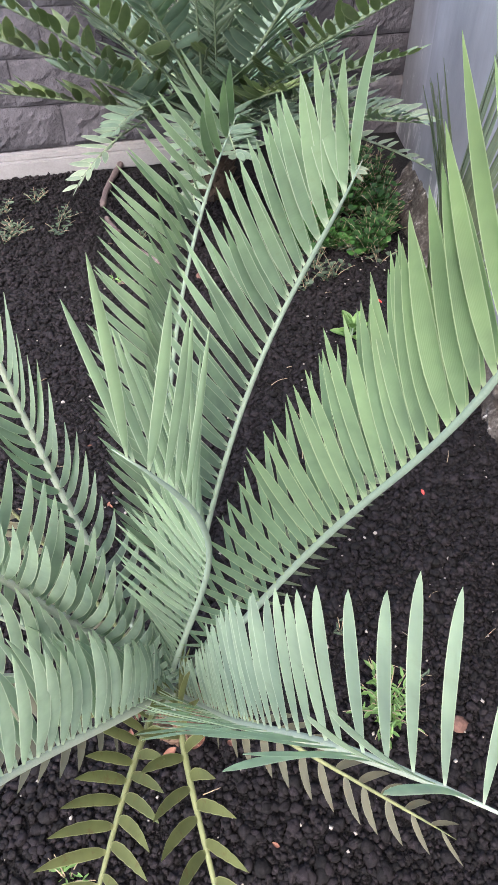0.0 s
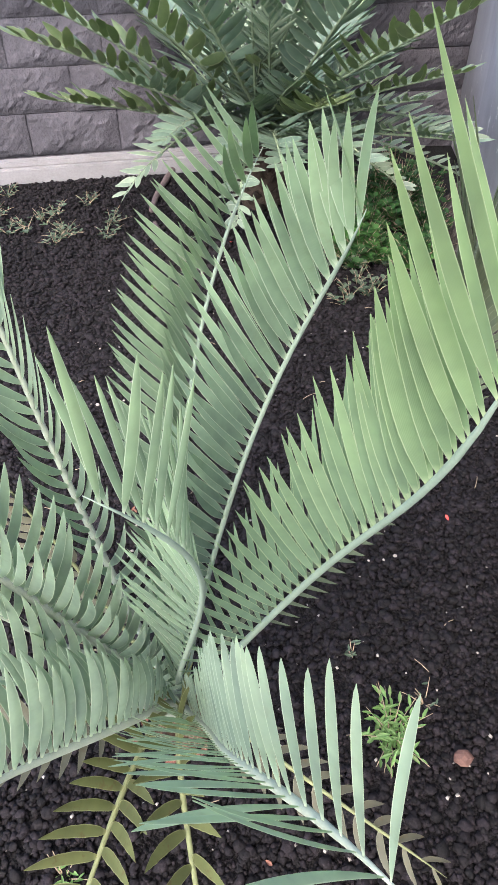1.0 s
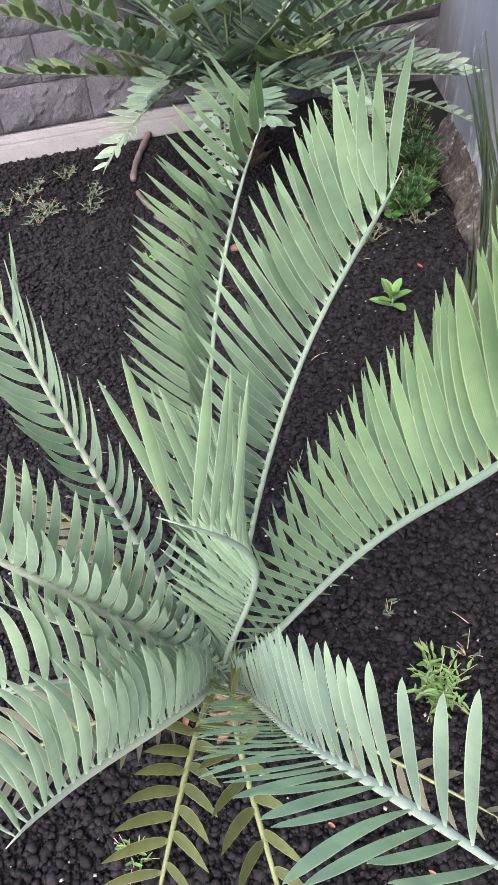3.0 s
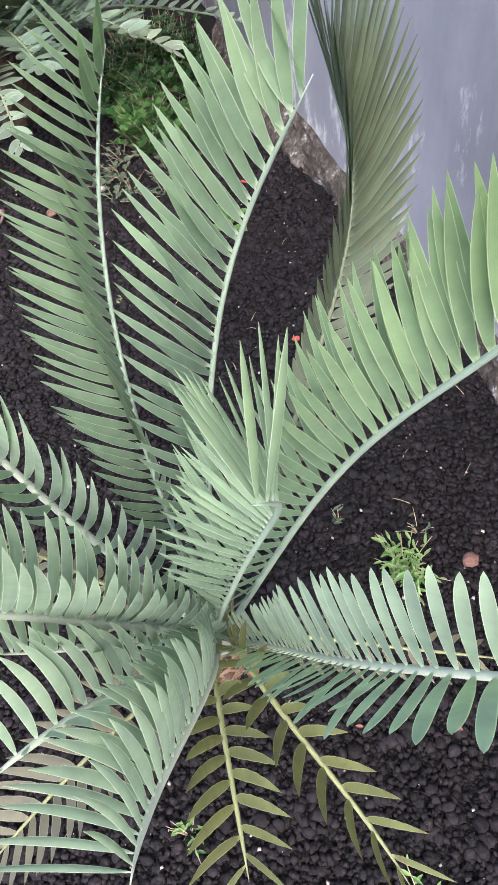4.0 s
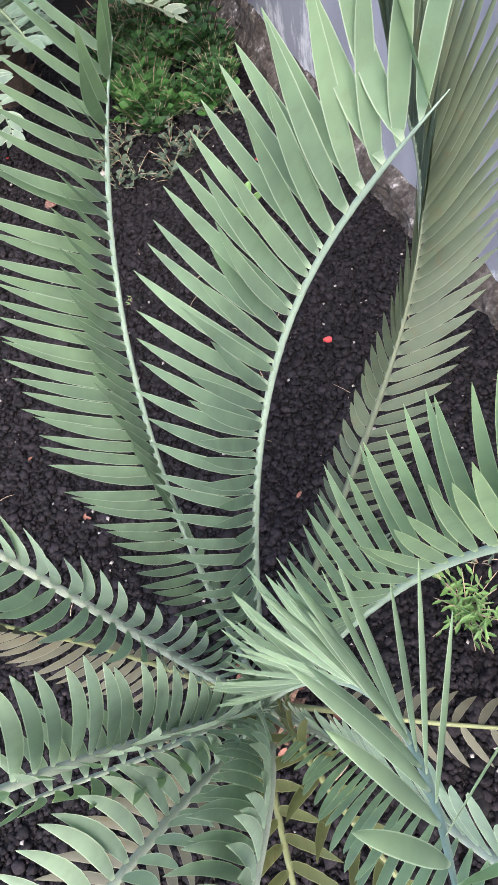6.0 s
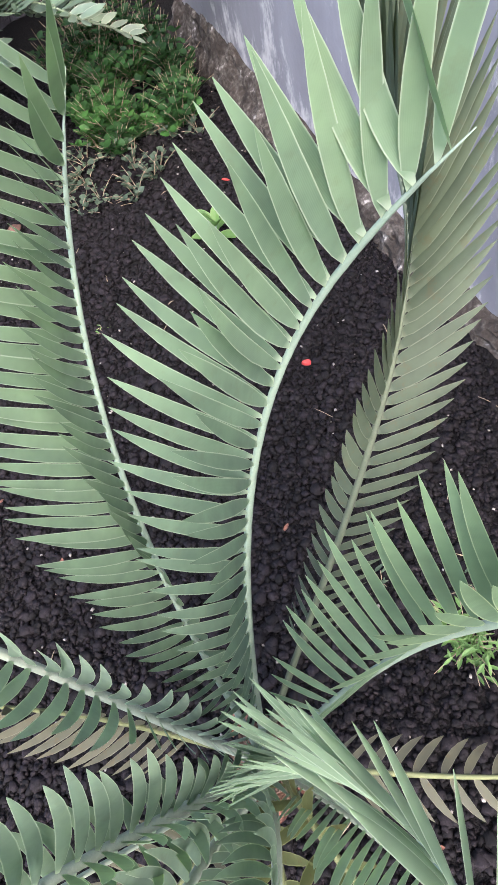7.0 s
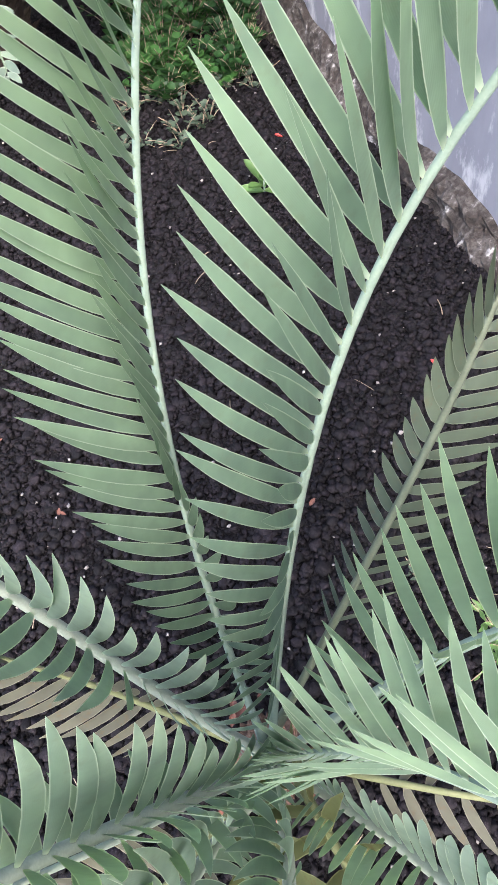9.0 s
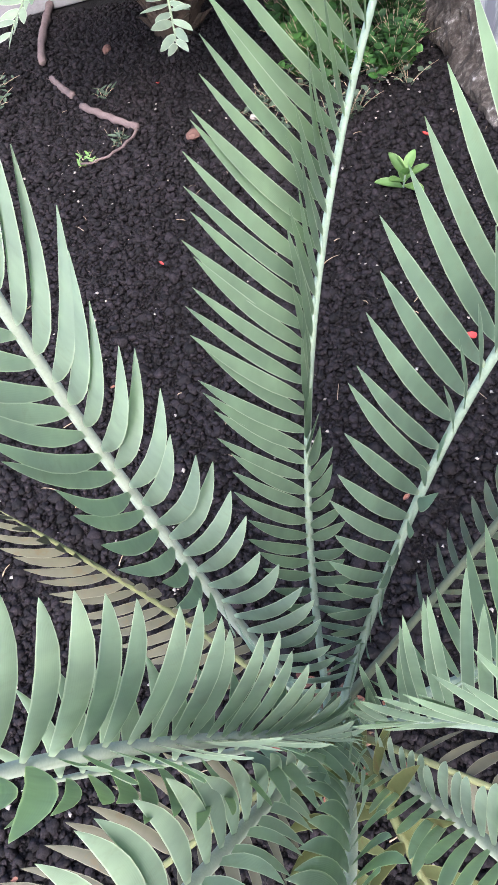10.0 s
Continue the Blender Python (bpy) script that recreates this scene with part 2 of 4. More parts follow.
# ---- building blocks ----
def mesh_of(name, verts, faces, mat, uvs=None, smooth=True):
    me = bpy.data.meshes.new(name)
    me.from_pydata([tuple(v) for v in verts], [], [tuple(f) for f in faces])
    if uvs is not None:
        layer = me.uv_layers.new(name="UVMap")
        idx = np.empty(len(me.loops), dtype=np.int32)
        me.loops.foreach_get("vertex_index", idx)
        layer.data.foreach_set("uv", np.asarray(uvs, dtype=np.float32)[idx].ravel())
    if smooth:
        me.polygons.foreach_set("use_smooth", [True] * len(me.polygons))
    me.materials.append(mat)
    me.update()
    return me


def part(name, mesh, parent=None, label=""):
    ob = new(name, mesh)
    if parent is not None:
        ob.parent = parent
    return tagged(ob, label)


def bezier(ctrl, n):
    c = np.array(ctrl, dtype=float).reshape(-1, 3)
    k = len(c) - 1
    u = np.linspace(0, 1, n)[:, None]
    return sum(math.comb(k, i) * u ** i * (1 - u) ** (k - i) * c[i] for i in range(k + 1))


def curve_frame(ctrl, n=101):
    """Points, tangents and two cross directions that turn as little as they can along the curve."""
    p = bezier(ctrl, n)
    t = np.gradient(p, axis=0)
    t /= np.linalg.norm(t, axis=1, keepdims=True)
    u = np.zeros_like(p)
    first = np.cross(t[n // 2], (0, 0, 1.0))
    first -= first @ t[0] * t[0]
    u[0] = first / np.linalg.norm(first)
    for i in range(1, n):
        w = u[i - 1] - (u[i - 1] @ t[i]) * t[i]
        u[i] = w / np.linalg.norm(w)
    return p, t, u, np.cross(t, u)


def tube(points, radii, sides=8):
    pts = np.asarray(points, dtype=float)
    t = np.gradient(pts, axis=0)
    t /= np.linalg.norm(t, axis=1, keepdims=True)
    ref = np.array((0.3, 0.2, 1.0))
    verts, faces = [], []
    u = np.cross(t[0], ref)
    for i, (p, d, r) in enumerate(zip(pts, t, radii)):
        u = u - (u @ d) * d
        u /= np.linalg.norm(u)
        v = np.cross(d, u)
        for k in range(sides):
            a = 2 * math.pi * k / sides
            verts.append(p + r * (math.cos(a) * u + math.sin(a) * v))
    for i in range(len(pts) - 1):
        for k in range(sides):
            a, b = i * sides + k, i * sides + (k + 1) % sides
            faces.append((a, b, b + sides, a + sides))
    faces.append(tuple(range(sides))[::-1])
    faces.append(tuple((len(pts) - 1) * sides + k for k in range(sides)))
    return verts, faces


def blade(bow=0.0, cup=0.06, droop=0.0, wide=0.34, base=0.5, rows=12, power=1.7, blunt=0.85, curl=0.0, teeth=0.0, thin=0.0012):
    """One leaflet of length 1 along y and half width 0.5 along x: pointed, bowed sideways, cupped across, with a rim."""
    cols = (-1, -0.5, 0, 0.5, 1)
    verts, uvs, faces = [], [], []
    for layer in (1, -1):
        for i in range(rows):
            v = 1 - (1 - i / (rows - 1)) ** 1.35
            if v < wide:
                w = base + (1 - base) * math.sin(v / wide * math.pi / 2)
            else:
                w = (1 - ((v - wide) / (1 - wide)) ** power) ** blunt
            if i == 0:
                w *= 0.55
            w = max(w, 0.02) * 0.5
            cx = bow * (v * v - v) * 6.0
            cz = droop * v * v + curl * max(0.0, v - 0.35) ** 2
            for k, x in enumerate(cols):
                jag = teeth * (1 if abs(x) == 1 and i % 2 == 1 and v < 0.75 else 0)
                verts.append((cx + x * (w + jag * 0.5), v + jag * 0.12, cz + cup * w * (x * x - 0.35) + (layer * thin if abs(x) < 1 else 0.0)))
                uvs.append((0.5 + 0.5 * x, v))
    n = rows * 5
    for i in range(rows - 1):
        for k in range(4):
            a = i * 5 + k
            faces.append((a, a + 1, a + 6, a + 5))
            faces.append((n + a, n + a + 5, n + a + 6, n + a + 1))
    return np.array(verts), faces, np.array(uvs)


def blade_set(mat, spread, **kw):
    """A few leaflets that differ, for both sides of a stalk."""
    r = random.Random(11)
    out = {1: [], -1: []}
    for side in (1, -1):
        for k in range(5):
            args = dict(kw)
            args["bow"] = kw.get("bow", 0.0) + r.uniform(-spread, spread)
            args["droop"] = kw.get("droop", 0.0) + r.uniform(-spread, spread) * 0.6
            v, f, uv = blade(**args)
            out[side].append(mesh_of("leaflet", v, f, mat, uv))
    return out


def leaf_shape(x, s):
    q = s - 0.5
    psi, al = x[0] + x[1] * q + x[11] * q * q, x[2] + x[3] * q + x[12] * q * q
    al = math.copysign(max(0.14, al * math.copysign(1, x[2])), x[2])
    th = x[4] + x[5] * (s - 0.5) + x[6] * (s - 0.5) ** 2
    length = x[7] * (1 - s) ** 3 + 3 * x[8] * s * (1 - s) ** 2 + 3 * x[9] * s * s * (1 - s) + x[10] * s ** 3
    return psi, al, th, length


LIGHT = np.array((0.0, -0.45, 0.893))     # leaflets turn their faces this way


def point_at(ctrl, s):
    k = len(ctrl) - 1
    return sum(math.comb(k, i) * s ** i * (1 - s) ** (k - i) * np.array(c) for i, c in enumerate(ctrl))


def frond(plant, stalk, leaf, pairs, blades, stalk_mat, width=0.017, start=0.14, end=1.0, thick=0.0044, label="", seed=0,
          twist=0.0, jitter=0.03, ease=1.0, up=4.0, face=0.3, slim=0.4, fold=0.45):
    """A stalk along a smooth curve with two ranks of leaflets. leaf: for each rank the curve on which the reach of its leaflets changes from foot to tip,
    or one list for both: turn of the keel, half angle of the V, angle to the stalk, length."""
    r = random.Random(seed)
    p, t, u, v = curve_frame(stalk)
    radii = [thick * (1.25 - 0.8 * i / 100) * (1.6 - 0.6 * min(1, i / 8)) * min(1.0, 0.15 + (100 - i) / 12) for i in range(0, 101, 4)]
    vs, fs = tube(p[::4], radii)
    rachis = part("frond", mesh_of("frond", vs, fs, stalk_mat), plant, label)
    drawn = isinstance(leaf, tuple)
    longest = max(np.linalg.norm(point_at(c, k / 10)) for c in leaf for k in range(2, 10)) if drawn else max(leaf[8], leaf[9])
    for k in range(pairs):
        for side in (1, -1):
            s = start + (end - start) * (max(0.0, k + (0.3 if side > 0 else 0.0) + r.uniform(-0.1, 0.1)) / pairs) ** ease
            s = min(max(s, 0.0), 0.999)
            i = s * 100
            a = int(i)
            w = i - a
            P, T, U, V = (q[a] * (1 - w) + q[a + 1] * w for q in (p, t, u, v))
            if drawn:
                d = point_at(leaf[0 if side > 0 else 1], s)
                length = np.linalg.norm(d)
                d = d / length + np.array([r.uniform(-jitter, jitter) for q in range(3)])
            else:
                psi, al, th, length = leaf_shape(leaf, s)
                th = th * (1 - fold * min(1.0, max(0.0, (s - 0.86) / 0.14)) ** 1.5) + r.uniform(-jitter, jitter)
                ang = psi + side * al + r.uniform(-jitter, jitter)
                d = math.cos(th) * T + math.sin(th) * (math.cos(ang) * U + math.sin(ang) * V)
            length *= 1 + r.uniform(-jitter, jitter)
            d /= np.linalg.norm(d)
            wd = T - (T @ d) * d
            wd /= np.linalg.norm(wd)
            nrm = np.cross(wd, d)
            sky_side = math.copysign(1.0, nrm @ LIGHT)
            open_up = LIGHT - (LIGHT @ d) * d
            nrm = (1 - face) * nrm * sky_side + face * open_up / max(0.2, np.linalg.norm(open_up))
            nrm = nrm / np.linalg.norm(nrm) * sky_side
            wd = np.cross(d, nrm)
            tw = side * twist + r.uniform(-jitter, jitter) * 2
            wx = math.cos(tw) * wd + math.sin(tw) * nrm
            nz = np.cross(wx, d)
            wi = width * min(1.0, 0.5 + up * (s - start)) * min(1.0, slim + 3.5 * (1.0 - s)) * (0.75 + 0.25 * length / longest) * (1 + r.uniform(-0.06, 0.06))
            m = Matrix(((wx[0] * wi, d[0] * length, nz[0] * length, P[0]), (wx[1] * wi, d[1] * length, nz[1] * length, P[1]),
                        (wx[2] * wi, d[2] * length, nz[2] * length, P[2]), (0, 0, 0, 1)))
            me = blades[side][r.randrange(5)]
            ob = new("leaflet", me)
            ob.parent = rachis
            ob.matrix_basis = m
            ob.color = (s, s, s, 1.0)
    return rachis


# ---- ground ----
def ground():
    n = 60
    verts, faces = [], []
    xs = np.concatenate([[-400, -40, -6], np.linspace(-2.2, 0.9, n), [6, 40, 400]])
    ys = np.concatenate([[-400, -40, -4], np.linspace(-0.9, 3.6, n), [8, 40, 400]])
    for y in ys:
        for x in xs:
            z = -0.012 + 0.012 * noise.noise(Vector((x * 3.0, y * 3.0, 0.0))) + 0.006 * noise.noise(Vector((x * 14, y * 14, 3.0))) if abs(x) < 6 and abs(y) < 8 else -0.02
            verts.append((x, y, z))
    w = len(xs)
    for j in range(len(ys) - 1):
        for i in range(w - 1):
            a = j * w + i
            faces.append((a, a + 1, a + w + 1, a + w))
    ob = part("ground", mesh_of("ground", verts, faces, SOIL))
    return tagged(ob, "dark volcanic soil of the planting bed", "ground", kind="structure")


ground()


def soil_height(x, y):
    return -0.012 + 0.012 * noise.noise(Vector((x * 3.0, y * 3.0, 0.0))) + 0.006 * noise.noise(Vector((x * 14, y * 14, 3.0)))


# ---- walls ----
def boxes_mesh(name, mat, items, bevel=0.0):
    """Boxes (centre, size) joined into one mesh."""
    bm = bmesh.new()
    for (cx, cy, cz), (sx, sy, sz) in items:
        made = bmesh.ops.create_cube(bm, size=1.0, matrix=Matrix.Translation((cx, cy, cz)) @ Matrix.Diagonal((sx, sy, sz, 1)))
    if bevel:
        bmesh.ops.bevel(bm, geom=bm.edges[:], offset=bevel, segments=2, affect="EDGES")
    me = bpy.data.meshes.new(name)
    bm.to_mesh(me)
    bm.free()
    me.materials.append(mat)
    return me


WALL = pose(-0.886, 3.39, 0, 0, 0, 15.8)      # foot of the stone wall, x along it
wall = part("wall_north", boxes_mesh("wall_north", STONE, [((0.4, 0.2, 0.42), (7.0, 0.2, 0.86))]))
wall.matrix_basis = WALL
tagged(wall, "grey split-stone block wall with a capping slab behind the bed", "wall", kind="structure")


def split_block(seed, length, height=0.196):
    """A block with a rough split face towards -y."""
    r = random.Random(seed)
    nx, nz = 22, 10
    verts, faces = [], []
    for j in range(nz + 1):
        for i in range(nx + 1):
            u, w = i / nx, j / nz
            x, z = (u - 0.5) * length, w * height
            rim = min(1.0, 6 * min(u, 1 - u) * length / height * 0.5, 6 * min(w, 1 - w))
            q = Vector((x * 9 + seed * 7.3, z * 14, seed * 1.7))
            d = 0.010 * noise.noise(q) + 0.010 * abs(noise.noise(q * 2.3)) + 0.007 * noise.noise(q * 5.1)
            verts.append((x, -0.012 - rim * max(0.0, 0.013 + d), z))
    for j in range(nz):
        for i in range(nx):
            a = j * (nx + 1) + i
            faces.append((a, a + 1, a + nx + 2, a + nx + 1))
    k = len(verts)
    ring = [j * (nx + 1) for j in range(nz + 1)], [j * (nx + 1) + nx for j in range(nz + 1)]
    verts += [(-length / 2, 0.1, 0), (length / 2, 0.1, 0), (length / 2, 0.1, height), (-length / 2, 0.1, height)]
    faces.append(tuple([k, 0] + list(range(1, nx + 1)) + [k + 1])[::-1])
    faces.append(tuple([k + 3] + [nz * (nx + 1) + i for i in range(nx + 1)] + [k + 2]))
    faces.append(tuple([k] + ring[0] + [k + 3]))
    faces.append(tuple([k + 1] + ring[1] + [k + 2])[::-1])
    return mesh_of("stone_block", verts, faces, STONE, smooth=False)


# ---- pale kerb with a stepped profile ----
kerb = part("kerb", boxes_mesh("kerb", KERB, [((-1.2, -0.03, 0.028), (3.8, 0.075, 0.076)), ((-1.2, -0.012, 0.078), (3.8, 0.05, 0.03))], 0.006))
kerb.matrix_basis = WALL
tagged(kerb, "pale weathered concrete kerb along the foot of the wall", "kerb", kind="structure")
cap = part("trim", boxes_mesh("trim", KERB, [((0.4, 0.1, 0.885), (7.0, 0.34, 0.022)), ((0.4, 0.1, 0.915), (7.0, 0.30, 0.03))], 0.004), wall, "grey capping slab with two steps")

# ---- grey plastered wall along the bed ----
EAST = pose(0.745, 1.9, 0, 0, 0, 1.0)
gw = part("wall_east", boxes_mesh("wall_east", PLASTER, [((0.12, -1.1, 1.05), (0.24, 4.3, 2.15))], 0.004))
gw.matrix_basis = EAST
tagged(gw, "smooth grey plastered wall with pale scuffs and drips", "wall", kind="structure")
back = part("wall_corner", boxes_mesh("wall_corner", PLASTER, [((0.24, 1.6, 1.05), (0.2, 1.1, 2.15))]))
back.matrix_basis = EAST
tagged(back, "grey wall set back in the dark corner of the bed", "wall", kind="structure")


def footing():
    """The rough mortar and dirt at the wall's foot."""
    nx, nz = 150, 9
    verts, faces = [], []
    for i in range(nx + 1):
        y = -2.2 + 3.3 * i / nx
        top = 0.075 + 0.05 * noise.noise(Vector((y * 2.2, 0, 5))) + 0.03 * noise.noise(Vector((y * 9, 1, 5))) + (0.10 * max(0, y + 0.1))
        for j in range(nz + 1):
            w = j / nz
            out = (0.055 + 0.045 * noise.noise(Vector((y * 4, w * 2, 2)))) * (1 - w ** 2.2) + 0.022 * noise.noise(Vector((y * 25, w * 6, 3)))
            verts.append((-max(out, 0.002) if j < nz else 0.004, y, -0.03 + w * (top + 0.03)))
    for i in range(nx):
        for j in range(nz):
            a = i * (nz + 1) + j
            faces.append((a, a + nz + 1, a + nz + 2, a + 1))
    ob = part("footing", mesh_of("footing", verts, faces, FOOT, smooth=False))
    ob.matrix_basis = EAST
    return tagged(ob, "crumbling brown and white mortar footing of the wall", "footing", kind="structure")


footing()

# ---- the cycad ----
HEART = (-0.135, 0.565)
cycad = new("cycad")
cycad.location = (HEART[0], HEART[1], 0.0)
bpy.context.view_layer.update()
tagged(cycad, "blue-green cycad with stiff arching fronds in dark gravel", "cycad")


def trunk(plant, x, y, height, radius, mat, scales, seed):
    """A short barrel stem wrapped in old leaf bases."""
    r = random.Random(seed)
    prof = [(0.0, 0.85), (0.3, 1.0), (0.65, 0.95), (0.9, 0.7), (1.0, 0.3)]
    pts = [(x, y, -0.03 + (height + 0.03) * h) for h, _ in prof]
    vs, fs = tube(pts, [radius * k for _, k in prof], 16)
    stem = part("trunk", mesh_of("trunk", vs, fs, mat), plant, "short scaly brown stem")
    scale = mesh_of("leaf_base", [(-1, 0, 0), (1, 0, 0), (0, 0, 0.7), (0, 0, -0.5), (0, 1, 0.25)], [(0, 3, 4), (3, 1, 4), (1, 2, 4), (2, 0, 4)], mat, smooth=False)
    for k in range(scales):
        a, h = k * 2.39996, (k + 0.5) / scales
        rr = radius * (0.88 if h < 0.75 else 0.88 - (h - 0.75) * 2.4)
        ob = part("leaf_base", scale, stem)
        wd = radius * r.uniform(0.2, 0.32)
        ob.matrix_basis = (Matrix.Translation((x + rr * math.cos(a), y + rr * math.sin(a), height * h)) @ Euler((0.5 + 0.5 * h, 0, a - math.pi / 2)).to_matrix().to_4x4()
                           @ Matrix.Diagonal((wd, radius * r.uniform(0.4, 0.7), wd, 1)))
    return stem


trunk(cycad, 0.0, 0.0, 0.125, 0.05, BARK, 46, 3)
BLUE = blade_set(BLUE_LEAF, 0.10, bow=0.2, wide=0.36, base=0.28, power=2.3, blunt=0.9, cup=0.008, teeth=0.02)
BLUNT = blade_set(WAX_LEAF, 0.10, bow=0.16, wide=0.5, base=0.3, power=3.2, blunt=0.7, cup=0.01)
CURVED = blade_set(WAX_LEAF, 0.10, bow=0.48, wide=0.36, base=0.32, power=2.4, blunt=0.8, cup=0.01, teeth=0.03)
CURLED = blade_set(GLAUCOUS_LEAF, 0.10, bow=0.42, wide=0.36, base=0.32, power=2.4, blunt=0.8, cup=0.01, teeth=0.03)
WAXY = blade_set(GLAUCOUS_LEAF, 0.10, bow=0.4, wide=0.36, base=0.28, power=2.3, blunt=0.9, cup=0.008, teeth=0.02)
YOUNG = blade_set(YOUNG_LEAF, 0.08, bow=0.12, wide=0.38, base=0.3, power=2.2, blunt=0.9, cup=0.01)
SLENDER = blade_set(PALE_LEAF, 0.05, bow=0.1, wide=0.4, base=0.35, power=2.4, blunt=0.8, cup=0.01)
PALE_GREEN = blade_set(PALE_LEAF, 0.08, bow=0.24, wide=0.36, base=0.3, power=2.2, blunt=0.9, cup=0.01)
OLD = blade_set(OLD_LEAF, 0.05, bow=0.2, wide=0.3, base=0.45, power=2.2, droop=-0.08, teeth=0.06, cup=0.015)
FADED = blade_set(FADED_LEAF, 0.05, bow=0.2, wide=0.3, base=0.45, power=2.2, droop=-0.08, teeth=0.06, cup=0.015)
GREY = blade_set(GREY_LEAF, 0.03, bow=0.12, wide=0.28, base=0.55, power=2.2, teeth=0.04, cup=0.012)
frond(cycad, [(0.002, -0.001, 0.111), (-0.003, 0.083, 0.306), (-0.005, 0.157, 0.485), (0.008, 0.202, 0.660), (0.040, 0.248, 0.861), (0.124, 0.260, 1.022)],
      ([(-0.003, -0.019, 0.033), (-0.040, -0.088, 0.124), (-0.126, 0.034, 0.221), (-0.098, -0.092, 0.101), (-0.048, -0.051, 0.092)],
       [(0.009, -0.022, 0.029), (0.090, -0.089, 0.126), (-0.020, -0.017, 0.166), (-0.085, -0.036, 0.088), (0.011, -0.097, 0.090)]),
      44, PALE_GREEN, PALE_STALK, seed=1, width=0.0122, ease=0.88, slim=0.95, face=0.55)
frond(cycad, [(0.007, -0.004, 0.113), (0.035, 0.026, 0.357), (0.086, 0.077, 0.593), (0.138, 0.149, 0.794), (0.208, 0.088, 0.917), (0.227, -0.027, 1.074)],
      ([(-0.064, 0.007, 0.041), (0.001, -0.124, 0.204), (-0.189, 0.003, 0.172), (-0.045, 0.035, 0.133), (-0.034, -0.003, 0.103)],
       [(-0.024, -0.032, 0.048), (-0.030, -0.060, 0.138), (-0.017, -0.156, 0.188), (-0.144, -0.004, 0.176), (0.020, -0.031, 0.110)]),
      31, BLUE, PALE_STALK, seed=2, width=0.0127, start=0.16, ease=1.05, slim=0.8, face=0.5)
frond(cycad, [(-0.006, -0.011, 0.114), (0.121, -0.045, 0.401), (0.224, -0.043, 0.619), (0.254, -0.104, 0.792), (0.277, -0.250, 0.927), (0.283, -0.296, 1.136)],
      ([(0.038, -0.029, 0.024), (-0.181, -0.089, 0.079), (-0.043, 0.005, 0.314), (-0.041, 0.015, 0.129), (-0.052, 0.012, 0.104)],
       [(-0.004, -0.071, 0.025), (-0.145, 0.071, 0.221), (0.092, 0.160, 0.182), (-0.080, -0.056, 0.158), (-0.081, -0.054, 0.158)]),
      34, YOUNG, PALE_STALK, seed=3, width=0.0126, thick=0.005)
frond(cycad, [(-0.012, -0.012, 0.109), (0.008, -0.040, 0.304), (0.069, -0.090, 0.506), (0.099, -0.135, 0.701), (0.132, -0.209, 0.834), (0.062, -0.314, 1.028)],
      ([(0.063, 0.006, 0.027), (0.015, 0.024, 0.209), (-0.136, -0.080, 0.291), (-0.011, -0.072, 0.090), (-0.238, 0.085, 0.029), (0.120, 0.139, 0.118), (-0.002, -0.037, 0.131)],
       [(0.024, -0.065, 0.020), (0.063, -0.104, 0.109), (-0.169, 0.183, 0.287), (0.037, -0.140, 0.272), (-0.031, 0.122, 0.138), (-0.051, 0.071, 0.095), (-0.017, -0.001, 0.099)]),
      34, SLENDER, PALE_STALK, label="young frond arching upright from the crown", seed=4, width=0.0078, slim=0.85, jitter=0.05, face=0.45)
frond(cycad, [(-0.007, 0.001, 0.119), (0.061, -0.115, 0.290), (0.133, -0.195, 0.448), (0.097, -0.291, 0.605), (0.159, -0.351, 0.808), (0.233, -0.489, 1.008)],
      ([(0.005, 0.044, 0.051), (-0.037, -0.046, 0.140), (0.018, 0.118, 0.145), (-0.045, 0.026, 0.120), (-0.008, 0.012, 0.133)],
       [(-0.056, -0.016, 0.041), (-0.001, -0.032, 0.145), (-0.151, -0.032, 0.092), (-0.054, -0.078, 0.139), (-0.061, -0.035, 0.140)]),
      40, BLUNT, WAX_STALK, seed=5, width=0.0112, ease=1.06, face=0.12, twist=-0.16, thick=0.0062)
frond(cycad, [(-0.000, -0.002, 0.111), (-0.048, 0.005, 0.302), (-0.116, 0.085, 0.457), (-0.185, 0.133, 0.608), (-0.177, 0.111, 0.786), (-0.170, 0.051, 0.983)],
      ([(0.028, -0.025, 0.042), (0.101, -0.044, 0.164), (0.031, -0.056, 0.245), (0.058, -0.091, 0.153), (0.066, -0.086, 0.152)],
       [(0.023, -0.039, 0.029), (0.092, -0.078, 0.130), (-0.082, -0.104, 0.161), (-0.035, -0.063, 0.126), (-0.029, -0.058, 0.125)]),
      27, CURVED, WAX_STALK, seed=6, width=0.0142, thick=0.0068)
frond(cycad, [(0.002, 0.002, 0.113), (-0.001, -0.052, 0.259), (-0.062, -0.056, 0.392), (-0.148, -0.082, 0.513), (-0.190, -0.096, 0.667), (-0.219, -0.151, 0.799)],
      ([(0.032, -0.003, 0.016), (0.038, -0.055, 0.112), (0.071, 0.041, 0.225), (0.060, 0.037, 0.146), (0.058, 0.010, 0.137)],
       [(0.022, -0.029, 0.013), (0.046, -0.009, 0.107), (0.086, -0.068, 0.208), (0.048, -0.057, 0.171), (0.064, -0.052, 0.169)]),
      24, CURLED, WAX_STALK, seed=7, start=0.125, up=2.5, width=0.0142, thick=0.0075)
